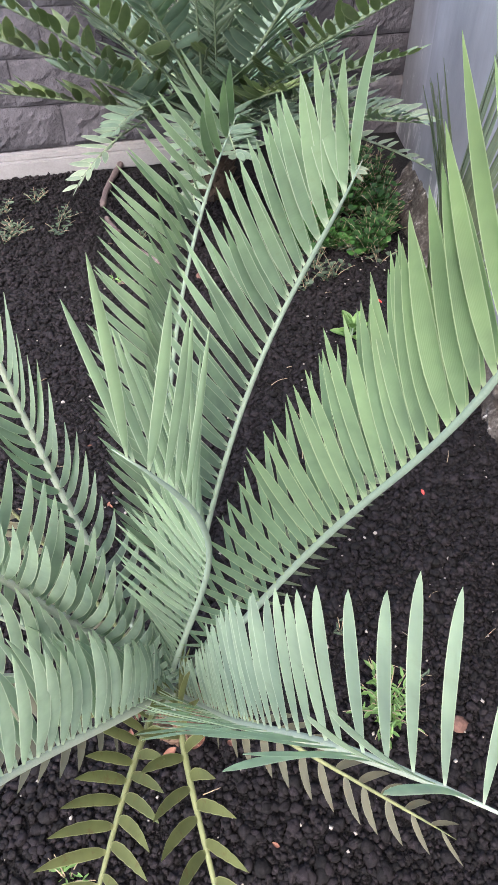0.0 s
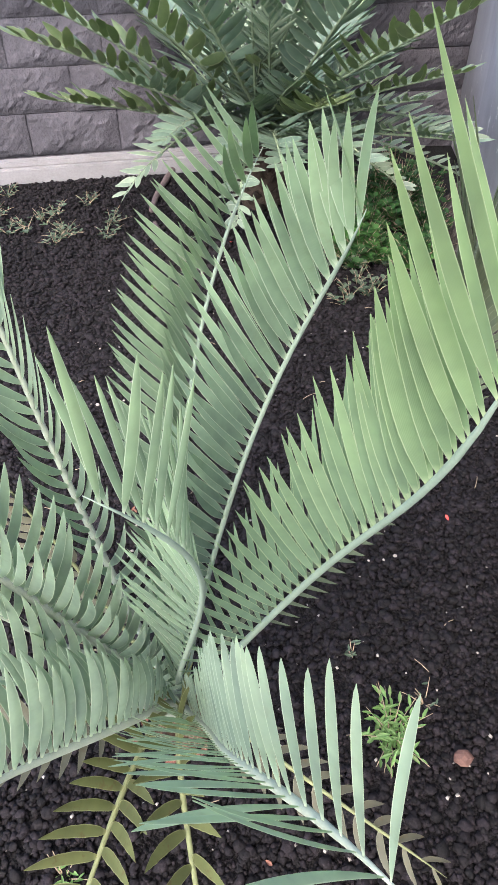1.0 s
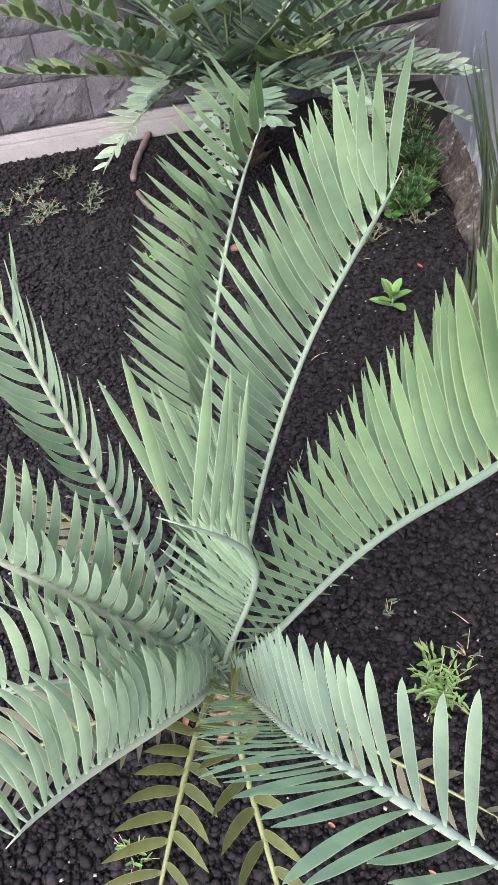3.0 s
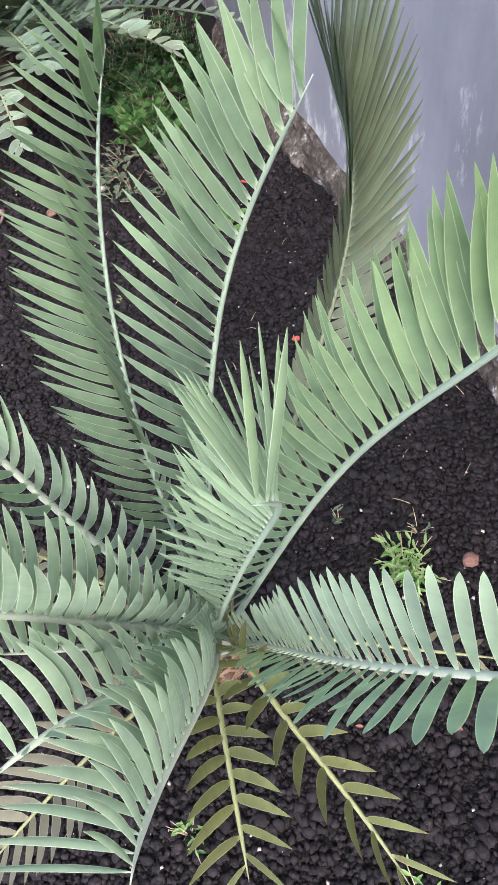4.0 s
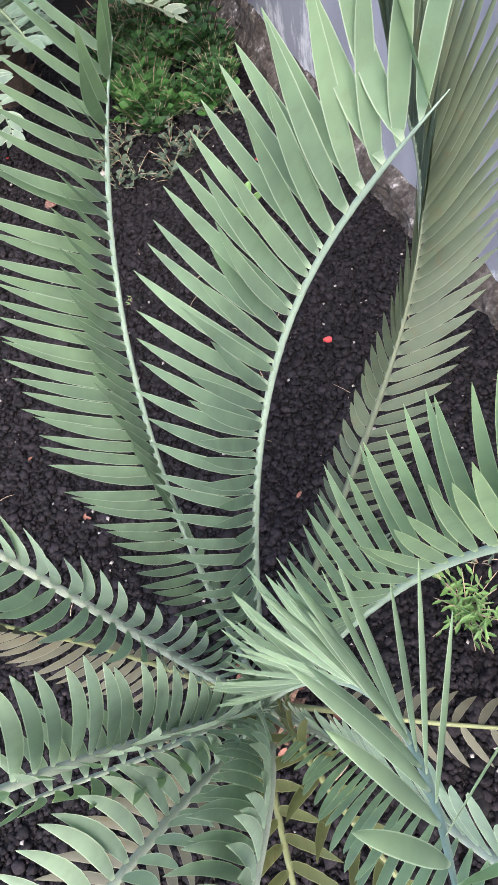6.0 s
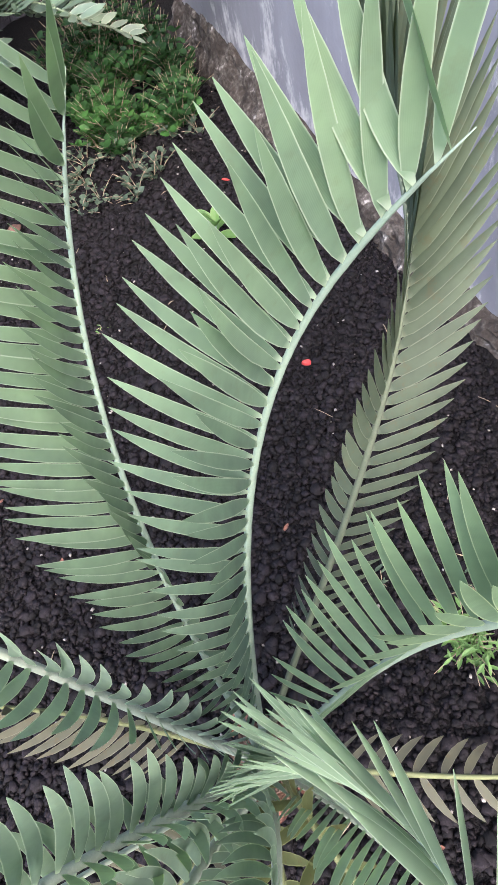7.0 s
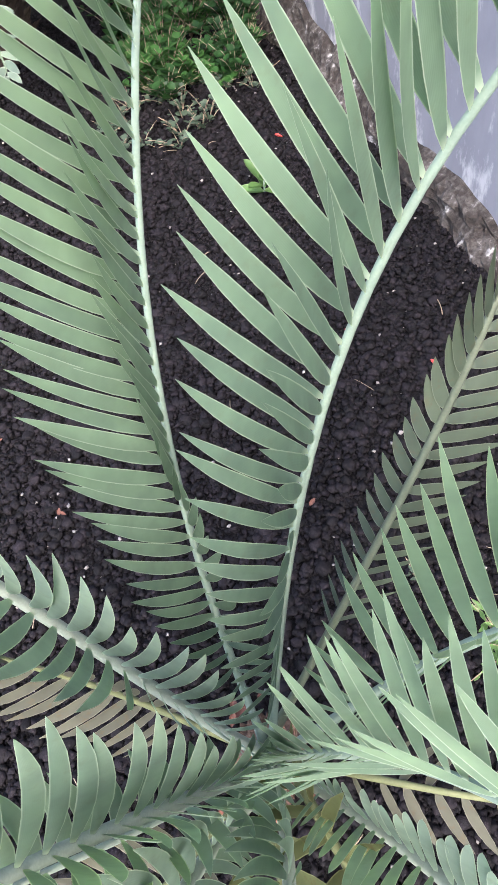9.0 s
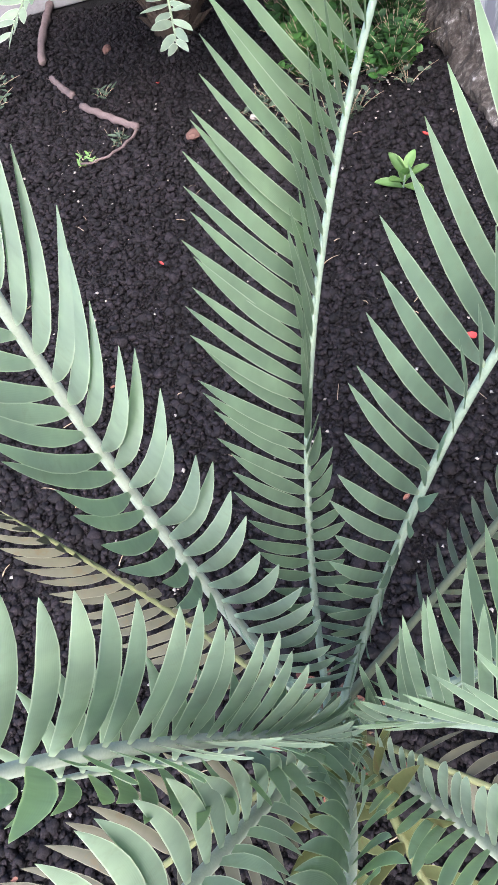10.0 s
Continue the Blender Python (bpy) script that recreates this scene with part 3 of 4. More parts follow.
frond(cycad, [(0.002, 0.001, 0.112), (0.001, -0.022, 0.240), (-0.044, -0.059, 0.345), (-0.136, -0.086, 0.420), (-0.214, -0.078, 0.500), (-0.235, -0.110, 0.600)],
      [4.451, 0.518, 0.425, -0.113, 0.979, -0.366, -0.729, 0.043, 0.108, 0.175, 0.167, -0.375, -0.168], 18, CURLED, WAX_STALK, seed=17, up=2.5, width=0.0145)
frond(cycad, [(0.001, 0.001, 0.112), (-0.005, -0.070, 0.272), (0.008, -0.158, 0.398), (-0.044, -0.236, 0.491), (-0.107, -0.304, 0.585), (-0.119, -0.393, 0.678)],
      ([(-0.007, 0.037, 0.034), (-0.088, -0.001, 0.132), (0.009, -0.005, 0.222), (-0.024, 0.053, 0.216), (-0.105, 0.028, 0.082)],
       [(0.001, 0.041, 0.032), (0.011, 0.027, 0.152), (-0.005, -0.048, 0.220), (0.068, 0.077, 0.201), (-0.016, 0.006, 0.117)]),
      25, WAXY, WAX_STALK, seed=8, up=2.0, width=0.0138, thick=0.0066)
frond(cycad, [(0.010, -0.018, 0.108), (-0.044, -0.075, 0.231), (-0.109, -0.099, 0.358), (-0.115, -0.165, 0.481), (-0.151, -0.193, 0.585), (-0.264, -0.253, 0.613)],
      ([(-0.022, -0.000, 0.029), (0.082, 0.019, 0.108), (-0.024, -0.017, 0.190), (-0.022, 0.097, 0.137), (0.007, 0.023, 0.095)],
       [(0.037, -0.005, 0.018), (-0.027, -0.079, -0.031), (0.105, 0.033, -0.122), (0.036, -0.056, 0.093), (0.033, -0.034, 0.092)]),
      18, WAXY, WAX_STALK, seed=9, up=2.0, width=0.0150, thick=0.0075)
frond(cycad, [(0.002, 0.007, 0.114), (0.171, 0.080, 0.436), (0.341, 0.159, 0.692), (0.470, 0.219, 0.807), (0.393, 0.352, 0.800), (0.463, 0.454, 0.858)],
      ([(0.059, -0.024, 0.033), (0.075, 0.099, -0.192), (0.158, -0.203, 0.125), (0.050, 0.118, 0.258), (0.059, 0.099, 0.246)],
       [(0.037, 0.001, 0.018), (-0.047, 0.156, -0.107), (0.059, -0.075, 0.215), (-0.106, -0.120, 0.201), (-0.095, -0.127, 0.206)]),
      56, GREY, GREY_STALK, label="dull grey-green older frond", seed=10, width=0.0165, face=0.1, thick=0.0042)
frond(cycad, [(-0.002, 0.001, 0.111), (-0.022, -0.044, 0.192), (-0.020, -0.116, 0.251), (-0.039, -0.203, 0.284), (-0.049, -0.297, 0.284), (-0.068, -0.388, 0.261)],
      [4.709, -0.719, 0.501, 0.379, 0.965, 0.211, 1.281, 0.055, 0.134, 0.162, 0.092, 2.381, 0.434], 10, OLD, OLD_STALK, label="old olive frond, drooping low", seed=11, thick=0.006, width=0.016, start=0.3)
frond(cycad, [(0.004, 0.001, 0.112), (0.035, -0.034, 0.248), (0.015, -0.110, 0.336), (0.036, -0.215, 0.340), (0.101, -0.328, 0.299), (0.127, -0.474, 0.254)],
      [4.924, -0.172, 0.444, 0.037, 1.148, -0.237, 0.228, 0.057, 0.134, 0.131, 0.081, -1.117, 0.119], 11, OLD, OLD_STALK, label="old olive frond, drooping low", seed=12, thick=0.006, width=0.016, start=0.25)
frond(cycad, [(-0.001, -0.001, 0.110), (-0.071, 0.042, 0.188), (-0.127, 0.093, 0.270), (-0.187, 0.120, 0.357), (-0.238, 0.128, 0.456), (-0.282, 0.133, 0.562)],
      [3.524, -0.435, 1.159, 0.199, 1.039, -0.399, -0.003, 0.056, 0.119, 0.092, 0.050, -1.664, 0.212], 19, FADED, OLD_STALK, label="old olive frond, drooping low", seed=13, width=0.014, start=0.25)
frond(cycad, [(-0.005, -0.015, 0.110), (-0.065, -0.065, 0.200), (-0.155, -0.110, 0.260), (-0.235, -0.155, 0.280), (-0.325, -0.195, 0.270), (-0.415, -0.235, 0.240)],
      [4.712, 0.000, 1.150, 0.000, 1.050, -0.500, 0.000, 0.070, 0.130, 0.120, 0.060, 0.000, 0.000], 16, FADED, OLD_STALK, label="faded olive frond, drooping low", seed=15, width=0.015, start=0.25)
frond(cycad, [(-0.003, -0.003, 0.112), (0.032, -0.043, 0.232), (0.101, -0.096, 0.292), (0.192, -0.163, 0.267), (0.315, -0.202, 0.228), (0.438, -0.263, 0.190)],
      [4.712, 0.000, 2.000, 0.000, 0.900, -0.400, 0.000, 0.050, 0.080, 0.080, 0.050, 0.000, 0.000], 12, FADED, OLD_STALK, label="old olive frond, drooping low", seed=14, width=0.012, start=0.3)

# ---- the dark cycad in the corner ----
DARK = blade_set(DARK_LEAF, 0.05, bow=0.06, wide=0.45, base=0.35, power=2.4, teeth=0.1, cup=0.03)
MOSS = blade_set(MOSS_LEAF, 0.05, bow=0.06, wide=0.45, base=0.35, power=2.4, teeth=0.1, cup=0.03)
SILVER = blade_set(SILVER_LEAF, 0.05, bow=0.06, wide=0.4, base=0.4, power=2.0, cup=0.02)


def corner_frond(plant, root, tip, rise, blades, pairs, width, length, seed, al=1.15, th=1.0, start=0.22, label=""):
    """A stalk that rises from the crown and arches to its tip."""
    a, b = np.array(root), np.array(tip)
    m1, m2 = a + (b - a) * 0.3 + (0, 0, rise), a + (b - a) * 0.7 + (0, 0, rise * 0.8)
    o = np.array((plant.location.x, plant.location.y, 0.0))
    ctrl = [a - o, m1 - o, m2 - o, b - o]
    leaf = [-math.pi / 2, 0, al, 0, th, -0.5, 0, length * 0.75, length * 1.15, length * 1.1, length * 0.5, 0, 0]
    return frond(plant, ctrl, leaf, pairs, blades, DARK_STALK, width=width, start=start, thick=0.006, seed=seed, label=label, jitter=0.2, face=0.0, slim=0.7)


corner = new("cycad")
corner.location = (-0.16, 3.06, 0.0)
tagged(corner, "large dark green cycad with broad toothed leaflets by the wall", "cycad")
trunk(corner, 0.0, 0.0, 0.24, 0.10, DARK_BARK, 60, 5)
corner_frond(corner, (-0.120, 3.060, 0.290), (-0.878, 2.405, 0.614), 0.03, MOSS, 24, 0.030, 0.14, 40)
corner_frond(corner, (-0.189, 3.087, 0.290), (-0.930, 2.400, 0.806), 0.05, MOSS, 20, 0.038, 0.16, 41)
corner_frond(corner, (-0.157, 3.020, 0.290), (-0.910, 2.459, 0.915), 0.05, MOSS, 20, 0.038, 0.16, 42)
corner_frond(corner, (-0.136, 3.092, 0.290), (-0.737, 2.330, 1.056), 0.06, MOSS, 21, 0.038, 0.16, 43)
corner_frond(corner, (-0.199, 3.053, 0.290), (-0.728, 3.559, 0.641), 0.03, DARK, 20, 0.038, 0.17, 44)
corner_frond(corner, (-0.126, 3.039, 0.290), (-0.404, 2.345, 1.035), 0.04, DARK, 21, 0.038, 0.17, 45)
corner_frond(corner, (-0.170, 3.099, 0.290), (-0.428, 3.867, 0.907), 0.02, SILVER, 31, 0.015, 0.17, 46)
corner_frond(corner, (-0.178, 3.024, 0.290), (-0.158, 2.377, 1.040), 0.02, SILVER, 31, 0.014, 0.15, 47)
corner_frond(corner, (-0.122, 3.074, 0.290), (-0.103, 2.485, 0.858), 0.01, SILVER, 28, 0.015, 0.14, 48)
corner_frond(corner, (-0.197, 3.075, 0.290), (0.040, 2.400, 1.034), 0.04, DARK, 22, 0.034, 0.17, 49)
corner_frond(corner, (-0.143, 3.024, 0.290), (0.231, 2.330, 1.025), 0.04, DARK, 22, 0.034, 0.17, 50)
corner_frond(corner, (-0.148, 3.098, 0.290), (0.472, 2.141, 0.945), 0.05, MOSS, 24, 0.034, 0.17, 51)
corner_frond(corner, (-0.195, 3.040, 0.290), (0.547, 3.660, 0.584), 0.04, DARK, 22, 0.034, 0.17, 52)
corner_frond(corner, (-0.121, 3.051, 0.290), (0.577, 2.263, 0.558), 0.04, DARK, 28, 0.020, 0.13, 53)
corner_frond(corner, (-0.183, 3.093, 0.290), (0.110, 2.372, 0.510), 0.03, DARK, 20, 0.030, 0.14, 54)
corner_frond(corner, (-0.165, 3.020, 0.290), (-0.618, 2.347, 0.308), 0.20, SILVER, 21, 0.026, 0.12, 55)
corner_frond(corner, (-0.129, 3.086, 0.290), (0.806, 2.599, 0.235), 0.14, SILVER, 20, 0.020, 0.07, 56)
corner_frond(corner, (-0.200, 3.062, 0.290), (0.628, 2.456, 0.501), 0.16, SILVER, 22, 0.026, 0.11, 57)
corner_frond(corner, (-0.132, 3.032, 0.290), (0.416, 2.438, 0.320), 0.12, SILVER, 20, 0.026, 0.10, 58)
corner_frond(corner, (-0.162, 3.100, 0.290), (-0.140, 4.039, 0.882), 0.01, DARK, 22, 0.034, 0.17, 59)
corner_frond(corner, (-0.186, 3.029, 0.290), (-0.620, 2.471, 0.665), 0.04, DARK, 18, 0.038, 0.17, 60)
corner_frond(corner, (-0.120, 3.065, 0.290), (-0.467, 3.563, 0.494), 0.03, DARK, 18, 0.038, 0.17, 61)
corner_frond(corner, (-0.193, 3.083, 0.290), (-0.177, 2.112, 0.316), 0.15, SILVER, 22, 0.026, 0.12, 62)
corner_frond(corner, (-0.151, 3.021, 0.290), (-0.034, 2.273, 0.445), 0.12, DARK, 21, 0.030, 0.14, 63)
corner_frond(corner, (-0.140, 3.095, 0.290), (-0.222, 2.365, 0.434), 0.12, DARK, 20, 0.030, 0.14, 64)
corner_frond(corner, (-0.198, 3.048, 0.290), (0.480, 3.943, 0.880), 0.03, DARK, 22, 0.034, 0.17, 65)
corner_frond(corner, (-0.124, 3.043, 0.290), (-0.937, 3.540, 0.993), 0.03, DARK, 21, 0.038, 0.17, 66)
corner_frond(corner, (-0.175, 3.097, 0.290), (0.259, 2.269, 0.473), 0.14, DARK, 21, 0.027, 0.13, 67)
corner_frond(corner, (-0.173, 3.022, 0.290), (-0.002, 2.378, 0.400), 0.12, DARK, 20, 0.027, 0.13, 68)
corner_frond(corner, (-0.125, 3.079, 0.290), (0.137, 2.361, 0.632), 0.04, MOSS, 21, 0.030, 0.14, 69)
corner_frond(corner, (-0.199, 3.070, 0.290), (-0.366, 2.594, 0.860), 0.02, SILVER, 25, 0.023, 0.14, 70)
corner_frond(corner, (-0.138, 3.026, 0.290), (-0.038, 3.567, 0.677), 0.03, SILVER, 25, 0.018, 0.14, 71)
corner_frond(corner, (-0.153, 3.099, 0.290), (0.287, 2.416, 0.710), 0.04, DARK, 24, 0.026, 0.12, 72)
corner_frond(corner, (-0.192, 3.035, 0.290), (0.162, 2.447, 0.484), 0.06, SILVER, 20, 0.024, 0.10, 73)
corner_frond(corner, (-0.120, 3.057, 0.290), (0.049, 2.557, 0.896), 0.04, SILVER, 34, 0.014, 0.12, 74)
corner_frond(corner, (-0.187, 3.089, 0.290), (0.547, 2.439, 0.719), 0.04, MOSS, 24, 0.027, 0.13, 75)
corner_frond(corner, (-0.160, 3.020, 0.290), (-0.015, 2.541, 0.643), 0.06, DARK, 22, 0.027, 0.12, 76)
corner_frond(corner, (-0.133, 3.090, 0.290), (-0.190, 2.496, 0.583), 0.06, DARK, 22, 0.027, 0.12, 77)
corner_frond(corner, (-0.200, 3.056, 0.290), (-0.463, 2.382, 0.485), 0.15, DARK, 24, 0.026, 0.12, 78)
corner_frond(corner, (-0.128, 3.036, 0.290), (0.423, 2.363, 0.656), 0.04, SILVER, 28, 0.017, 0.11, 79)
corner_frond(corner, (-0.167, 3.099, 0.290), (0.549, 2.307, 0.561), 0.04, SILVER, 28, 0.017, 0.10, 80)
corner_frond(corner, (-0.181, 3.026, 0.290), (0.463, 3.535, 0.541), 0.06, DARK, 22, 0.027, 0.14, 81)
corner_frond(corner, (-0.121, 3.071, 0.290), (0.267, 3.526, 0.681), 0.06, DARK, 22, 0.027, 0.14, 82)
corner_frond(corner, (-0.196, 3.078, 0.290), (-0.141, 2.665, 0.685), 0.06, MOSS, 22, 0.027, 0.12, 83)

# ---- weeds ----
WEED = leaf_material("weed_leaf", (0.016, 0.06, 0.018), (0.034, 0.105, 0.026), (0.06, 0.13, 0.045), 0.5)
GROUNDSEL = leaf_material("groundsel_leaf", (0.035, 0.125, 0.03), (0.075, 0.21, 0.05), (0.10, 0.20, 0.065), 0.5)
HERB = leaf_material("herb_leaf", (0.13, 0.26, 0.085), (0.20, 0.35, 0.12), (0.28, 0.42, 0.18), 0.5)
GREYWEED = leaf_material("grey_weed_leaf", (0.07, 0.11, 0.075), (0.105, 0.155, 0.11), (0.14, 0.185, 0.14), 0.6)
STRAW = rough_material("dry_stem", [(0.3, (0.28, 0.21, 0.14)), (0.7, (0.48, 0.38, 0.27))], 60.0, 0.9, 0.3, 0.001)
TWIG = rough_material("grey_twig", [(0.3, (0.075, 0.055, 0.055)), (0.7, (0.175, 0.13, 0.128))], 40.0, 0.9, 0.5, 0.002)


def herb(x, y, height, spread, stems, leaves, size, mat, label, seed, lean=0.5, aspect=0.32, name="weed"):
    """A small plant: thin stems from one root, each with leaves set round it."""
    r = random.Random(seed)
    plant = new(name)
    plant.location = (x, y, soil_height(x, y))
    tagged(plant, label, "weed")
    bv, bf, buv = blade(wide=0.4, base=0.35, power=2.0, rows=5, thin=0.01, cup=0.2)
    sv, sf, lv, lf_, luv = [], [], [], [], []
    for k in range(stems):
        a = r.uniform(0, 2 * math.pi)
        reach = spread * r.uniform(0.3, 1.0)
        h = height * r.uniform(0.6, 1.0) * (1 - 0.35 * reach / spread)
        end = np.array((reach * math.cos(a), reach * math.sin(a), h))
        mid = end * (0.35, 0.35, 0.65)
        p = bezier([(0, 0, -0.01), mid, end], 6)
        vs, fs = tube(p, [0.0016 - 0.0002 * i for i in range(6)], 4)
        sf += [tuple(i + len(sv) for i in f) for f in fs]
        sv += list(vs)
        for j in range(leaves):
            q = (j + 0.6) / leaves
            c = p[min(5, int(q * 5.0))] if q < 1 else p[5]
            b = a + j * 2.4 + r.uniform(-0.4, 0.4)
            d = np.array((math.cos(b), math.sin(b), lean * r.uniform(0.3, 1.2)))
            d /= np.linalg.norm(d)
            side = np.cross(d, (0, 0, 1.0))
            side /= np.linalg.norm(side)
            n = np.cross(side, d)
            roll = r.uniform(-0.6, 0.6)
            side, n = math.cos(roll) * side + math.sin(roll) * n, math.cos(roll) * n - math.sin(roll) * side
            ln = size * r.uniform(0.6, 1.1)
            n0 = len(lv)
            for v in bv:
                lv.append(c + side * v[0] * ln * aspect + d * v[1] * ln + n * v[2] * ln)
            lf_ += [tuple(i + n0 for i in f) for f in bf]
            luv += list(buv)
    tagged(part("stalk_tuft", mesh_of("stalk_tuft", sv, sf, STRAW), plant), kind="stuff")
    tagged(part("foliage", mesh_of("foliage", lv, lf_, mat, np.array(luv)), plant), kind="stuff")
    return plant


r = random.Random(5)
for k in range(44):
    x, y = r.uniform(0.20, 0.60), r.uniform(2.42, 3.0)
    herb(x, y, r.uniform(0.10, 0.24), 0.12, 13, 11, 0.033, WEED if r.random() < 0.62 else GROUNDSEL, "dense green weed with small oval leaves by the wall", 100 + k, 0.55, 0.82)
for k in range(20):
    x, y = r.uniform(0.02, 0.55), r.uniform(2.2, 2.6)
    herb(x, y, r.uniform(0.05, 0.12), 0.1, 6, 7, 0.022, GREYWEED, "low grey-green weed with small round leaves", 140 + k, 0.4, 0.8)
for k in range(10):
    x, y = r.uniform(0.22, 0.64), r.uniform(2.95, 3.25)
    herb(x, y, r.uniform(0.22, 0.36), 0.14, 15, 13, 0.036, WEED, "tall dark green weed in the corner of the walls", 220 + k, 0.4, 0.55)
for k in range(16):
    x, y = r.uniform(-1.6, -0.8), r.uniform(2.5, 3.08)
    herb(x, y, 0.07, 0.11, 8, 7, 0.026, GREYWEED, "wilted greyish weed near the kerb", 160 + k, 0.3, 0.45)
for x, y, h, sp, st, lv_, sz, m, lab, sd in (
        (0.27, 0.585, 0.095, 0.10, 27, 10, 0.025, HERB, "fresh light green herb with narrow leaves", 180),
        (0.20, 0.755, 0.045, 0.03, 4, 3, 0.022, GREYWEED, "small wilted sprig in the gravel", 181),
        (0.345, 0.66, 0.06, 0.06, 6, 2, 0.018, GREYWEED, "dry branched stem with few leaves", 182),
        (-0.06, 1.71, 0.03, 0.03, 4, 4, 0.014, HERB, "tiny green sprig in the gravel", 183),
        (-0.39, 2.33, 0.05, 0.06, 6, 5, 0.03, GREYWEED, "small green weed over a fallen twig", 184),
        (-0.50, 2.24, 0.05, 0.06, 6, 5, 0.028, HERB, "small green weed in the gravel", 185),
        (-0.44, 2.62, 0.05, 0.05, 5, 4, 0.035, GREYWEED, "small pale green weed", 186),
        (-0.30, 0.30, 0.05, 0.06, 7, 5, 0.022, HERB, "light green weed under the fronds", 187),
        (0.02, 0.08, 0.06, 0.07, 8, 6, 0.022, HERB, "light green weed under the fronds", 188)):
    herb(x, y, h, sp, st, lv_, sz, m, lab, sd, 0.45, 0.3)


def sprout(x, y):
    plant = new("seedling")
    plant.location = (x, y, soil_height(x, y))
    tagged(plant, "broad-leaved green seedling standing in gravel", "seedling")
    v, f, uv = blade(wide=0.5, base=0.25, power=2.2, rows=8, cup=0.25, droop=-0.12, thin=0.006)
    me = mesh_of("leaf", v, f, HERB, uv)
    vs, fs = tube([(0, 0, -0.02), (0, 0.003, 0.03), (0.002, 0.004, 0.06)], [0.003, 0.0025, 0.002], 6)
    part("stem", mesh_of("stem", vs, fs, PALE_STALK), plant)
    for k in range(9):
        a, ln = k * 2.4 + 1.2, (0.078, 0.075, 0.07, 0.068, 0.07, 0.075, 0.07, 0.06, 0.05)[k]
        ob = part("leaf", me, plant)
        ob.matrix_basis = Matrix.Translation((0, 0.003, 0.012 + 0.006 * k)) @ Euler((0.25 + 0.11 * k, 0, a)).to_matrix().to_4x4() @ Matrix.Diagonal((ln * 0.5, ln, ln, 1))


sprout(0.352, 1.865)

# ---- things lying on the bed ----
def pebble(seed, rough=0.3, sub=1):
    bm = bmesh.new()
    bmesh.ops.create_icosphere(bm, subdivisions=sub, radius=1.0)
    for v in bm.verts:
        v.co *= 1 + rough * noise.noise(v.co * 1.7 + Vector((seed * 3.1, seed, 0)))
    me = bpy.data.meshes.new("pebble")
    bm.to_mesh(me)
    bm.free()
    return me


BRICK = rough_material("brick", [(0.3, (0.085, 0.046, 0.038)), (0.7, (0.165, 0.09, 0.073))], 50.0, 0.9, 0.6, 0.002)
PETAL = rough_material("red_petal", [(0.3, (0.42, 0.04, 0.04)), (0.7, (0.62, 0.10, 0.085))], 60.0, 0.6, 0.3, 0.001)
RUST = rough_material("rusty_leaf", [(0.3, (0.13, 0.055, 0.04)), (0.7, (0.27, 0.13, 0.095))], 60.0, 0.8, 0.5, 0.002)
PALE = rough_material("pale_stone", [(0.3, (0.20, 0.175, 0.155)), (0.7, (0.46, 0.42, 0.39))], 60.0, 0.9, 0.4, 0.002)

stone = pebble(4, 0.25, 2)
stone.materials.append(BRICK)
for x, y, sx, sy, rz in ((0.402, 0.552, 0.019, 0.016, 20), (-0.17, 2.28, 0.028, 0.02, 40), (-0.42, 2.93, 0.026, 0.014, 70)):
    ob = tagged(new("brick_fragment", stone), "rounded red brick fragment lying on the gravel", "stone")
    ob.matrix_basis = pose(x, y, 0.008, 0, 0, rz) @ Matrix.Diagonal((sx, sy, 0.013, 1))
chalk = pebble(9, 0.4, 2)
chalk.materials.append(PALE)
for x, y, z, sx in ((0.478, 2.579, 0.045, 0.017), (0.02, 2.32, 0.01, 0.011), (-0.55, 1.52, 0.009, 0.005), (0.31, 1.02, 0.008, 0.0042)):
    ob = tagged(new("pale_stone", chalk), "pale whitish stone lying among weeds and gravel", "stone")
    ob.matrix_basis = pose(x, y, z, 0, 0, 40) @ Matrix.Diagonal((sx * 1.2, sx, sx * 0.8, 1))
petal_v, petal_f, petal_uv = blade(wide=0.5, base=0.3, power=2.5, rows=6, cup=0.5, droop=0.25, thin=0.02)
petal = mesh_of("petal", petal_v, petal_f, PETAL, petal_uv)
for x, y, ln, rz in ((0.452, 1.14, 0.016, 30), (0.328, 1.312, 0.034, 200), (0.485, 2.07, 0.024, 80), (-0.25, 2.62, 0.02, 160), (-0.30, 1.70, 0.014, 60)):
    ob = tagged(new("fallen_petal", petal), "fallen curled red petal on the dark gravel", "petal")
    ob.matrix_basis = pose(x, y, 0.012, 12, 8, rz) @ Matrix.Diagonal((ln * 0.6, ln, ln, 1))
rust = mesh_of("dead_leaf", petal_v, petal_f, RUST, petal_uv)
for k in range(22):
    if k < 14:
        a = r.uniform(0, 6.28)
        x, y = HEART[0] + r.uniform(0.05, 0.12) * math.cos(a), HEART[1] + r.uniform(0.05, 0.12) * math.sin(a)
    else:
        x, y = (-0.34, -0.35, -0.60, -0.62, 0.04, 0.1, -0.43, 0.2)[k - 14], (1.10, 1.12, 0.46, 0.44, 0.35, 0.95, 1.33, 0.28)[k - 14]
    ln = r.uniform(0.02, 0.034) if k < 14 else r.uniform(0.012, 0.02)
    ob = tagged(new("dead_leaf", rust), "dry reddish brown leaf scrap under the cycad", "dead leaf")
    ob.matrix_basis = pose(x, y, 0.012, r.uniform(-20, 30), r.uniform(-20, 20), r.uniform(0, 360)) @ Matrix.Diagonal((ln * 0.5, ln, ln, 1))

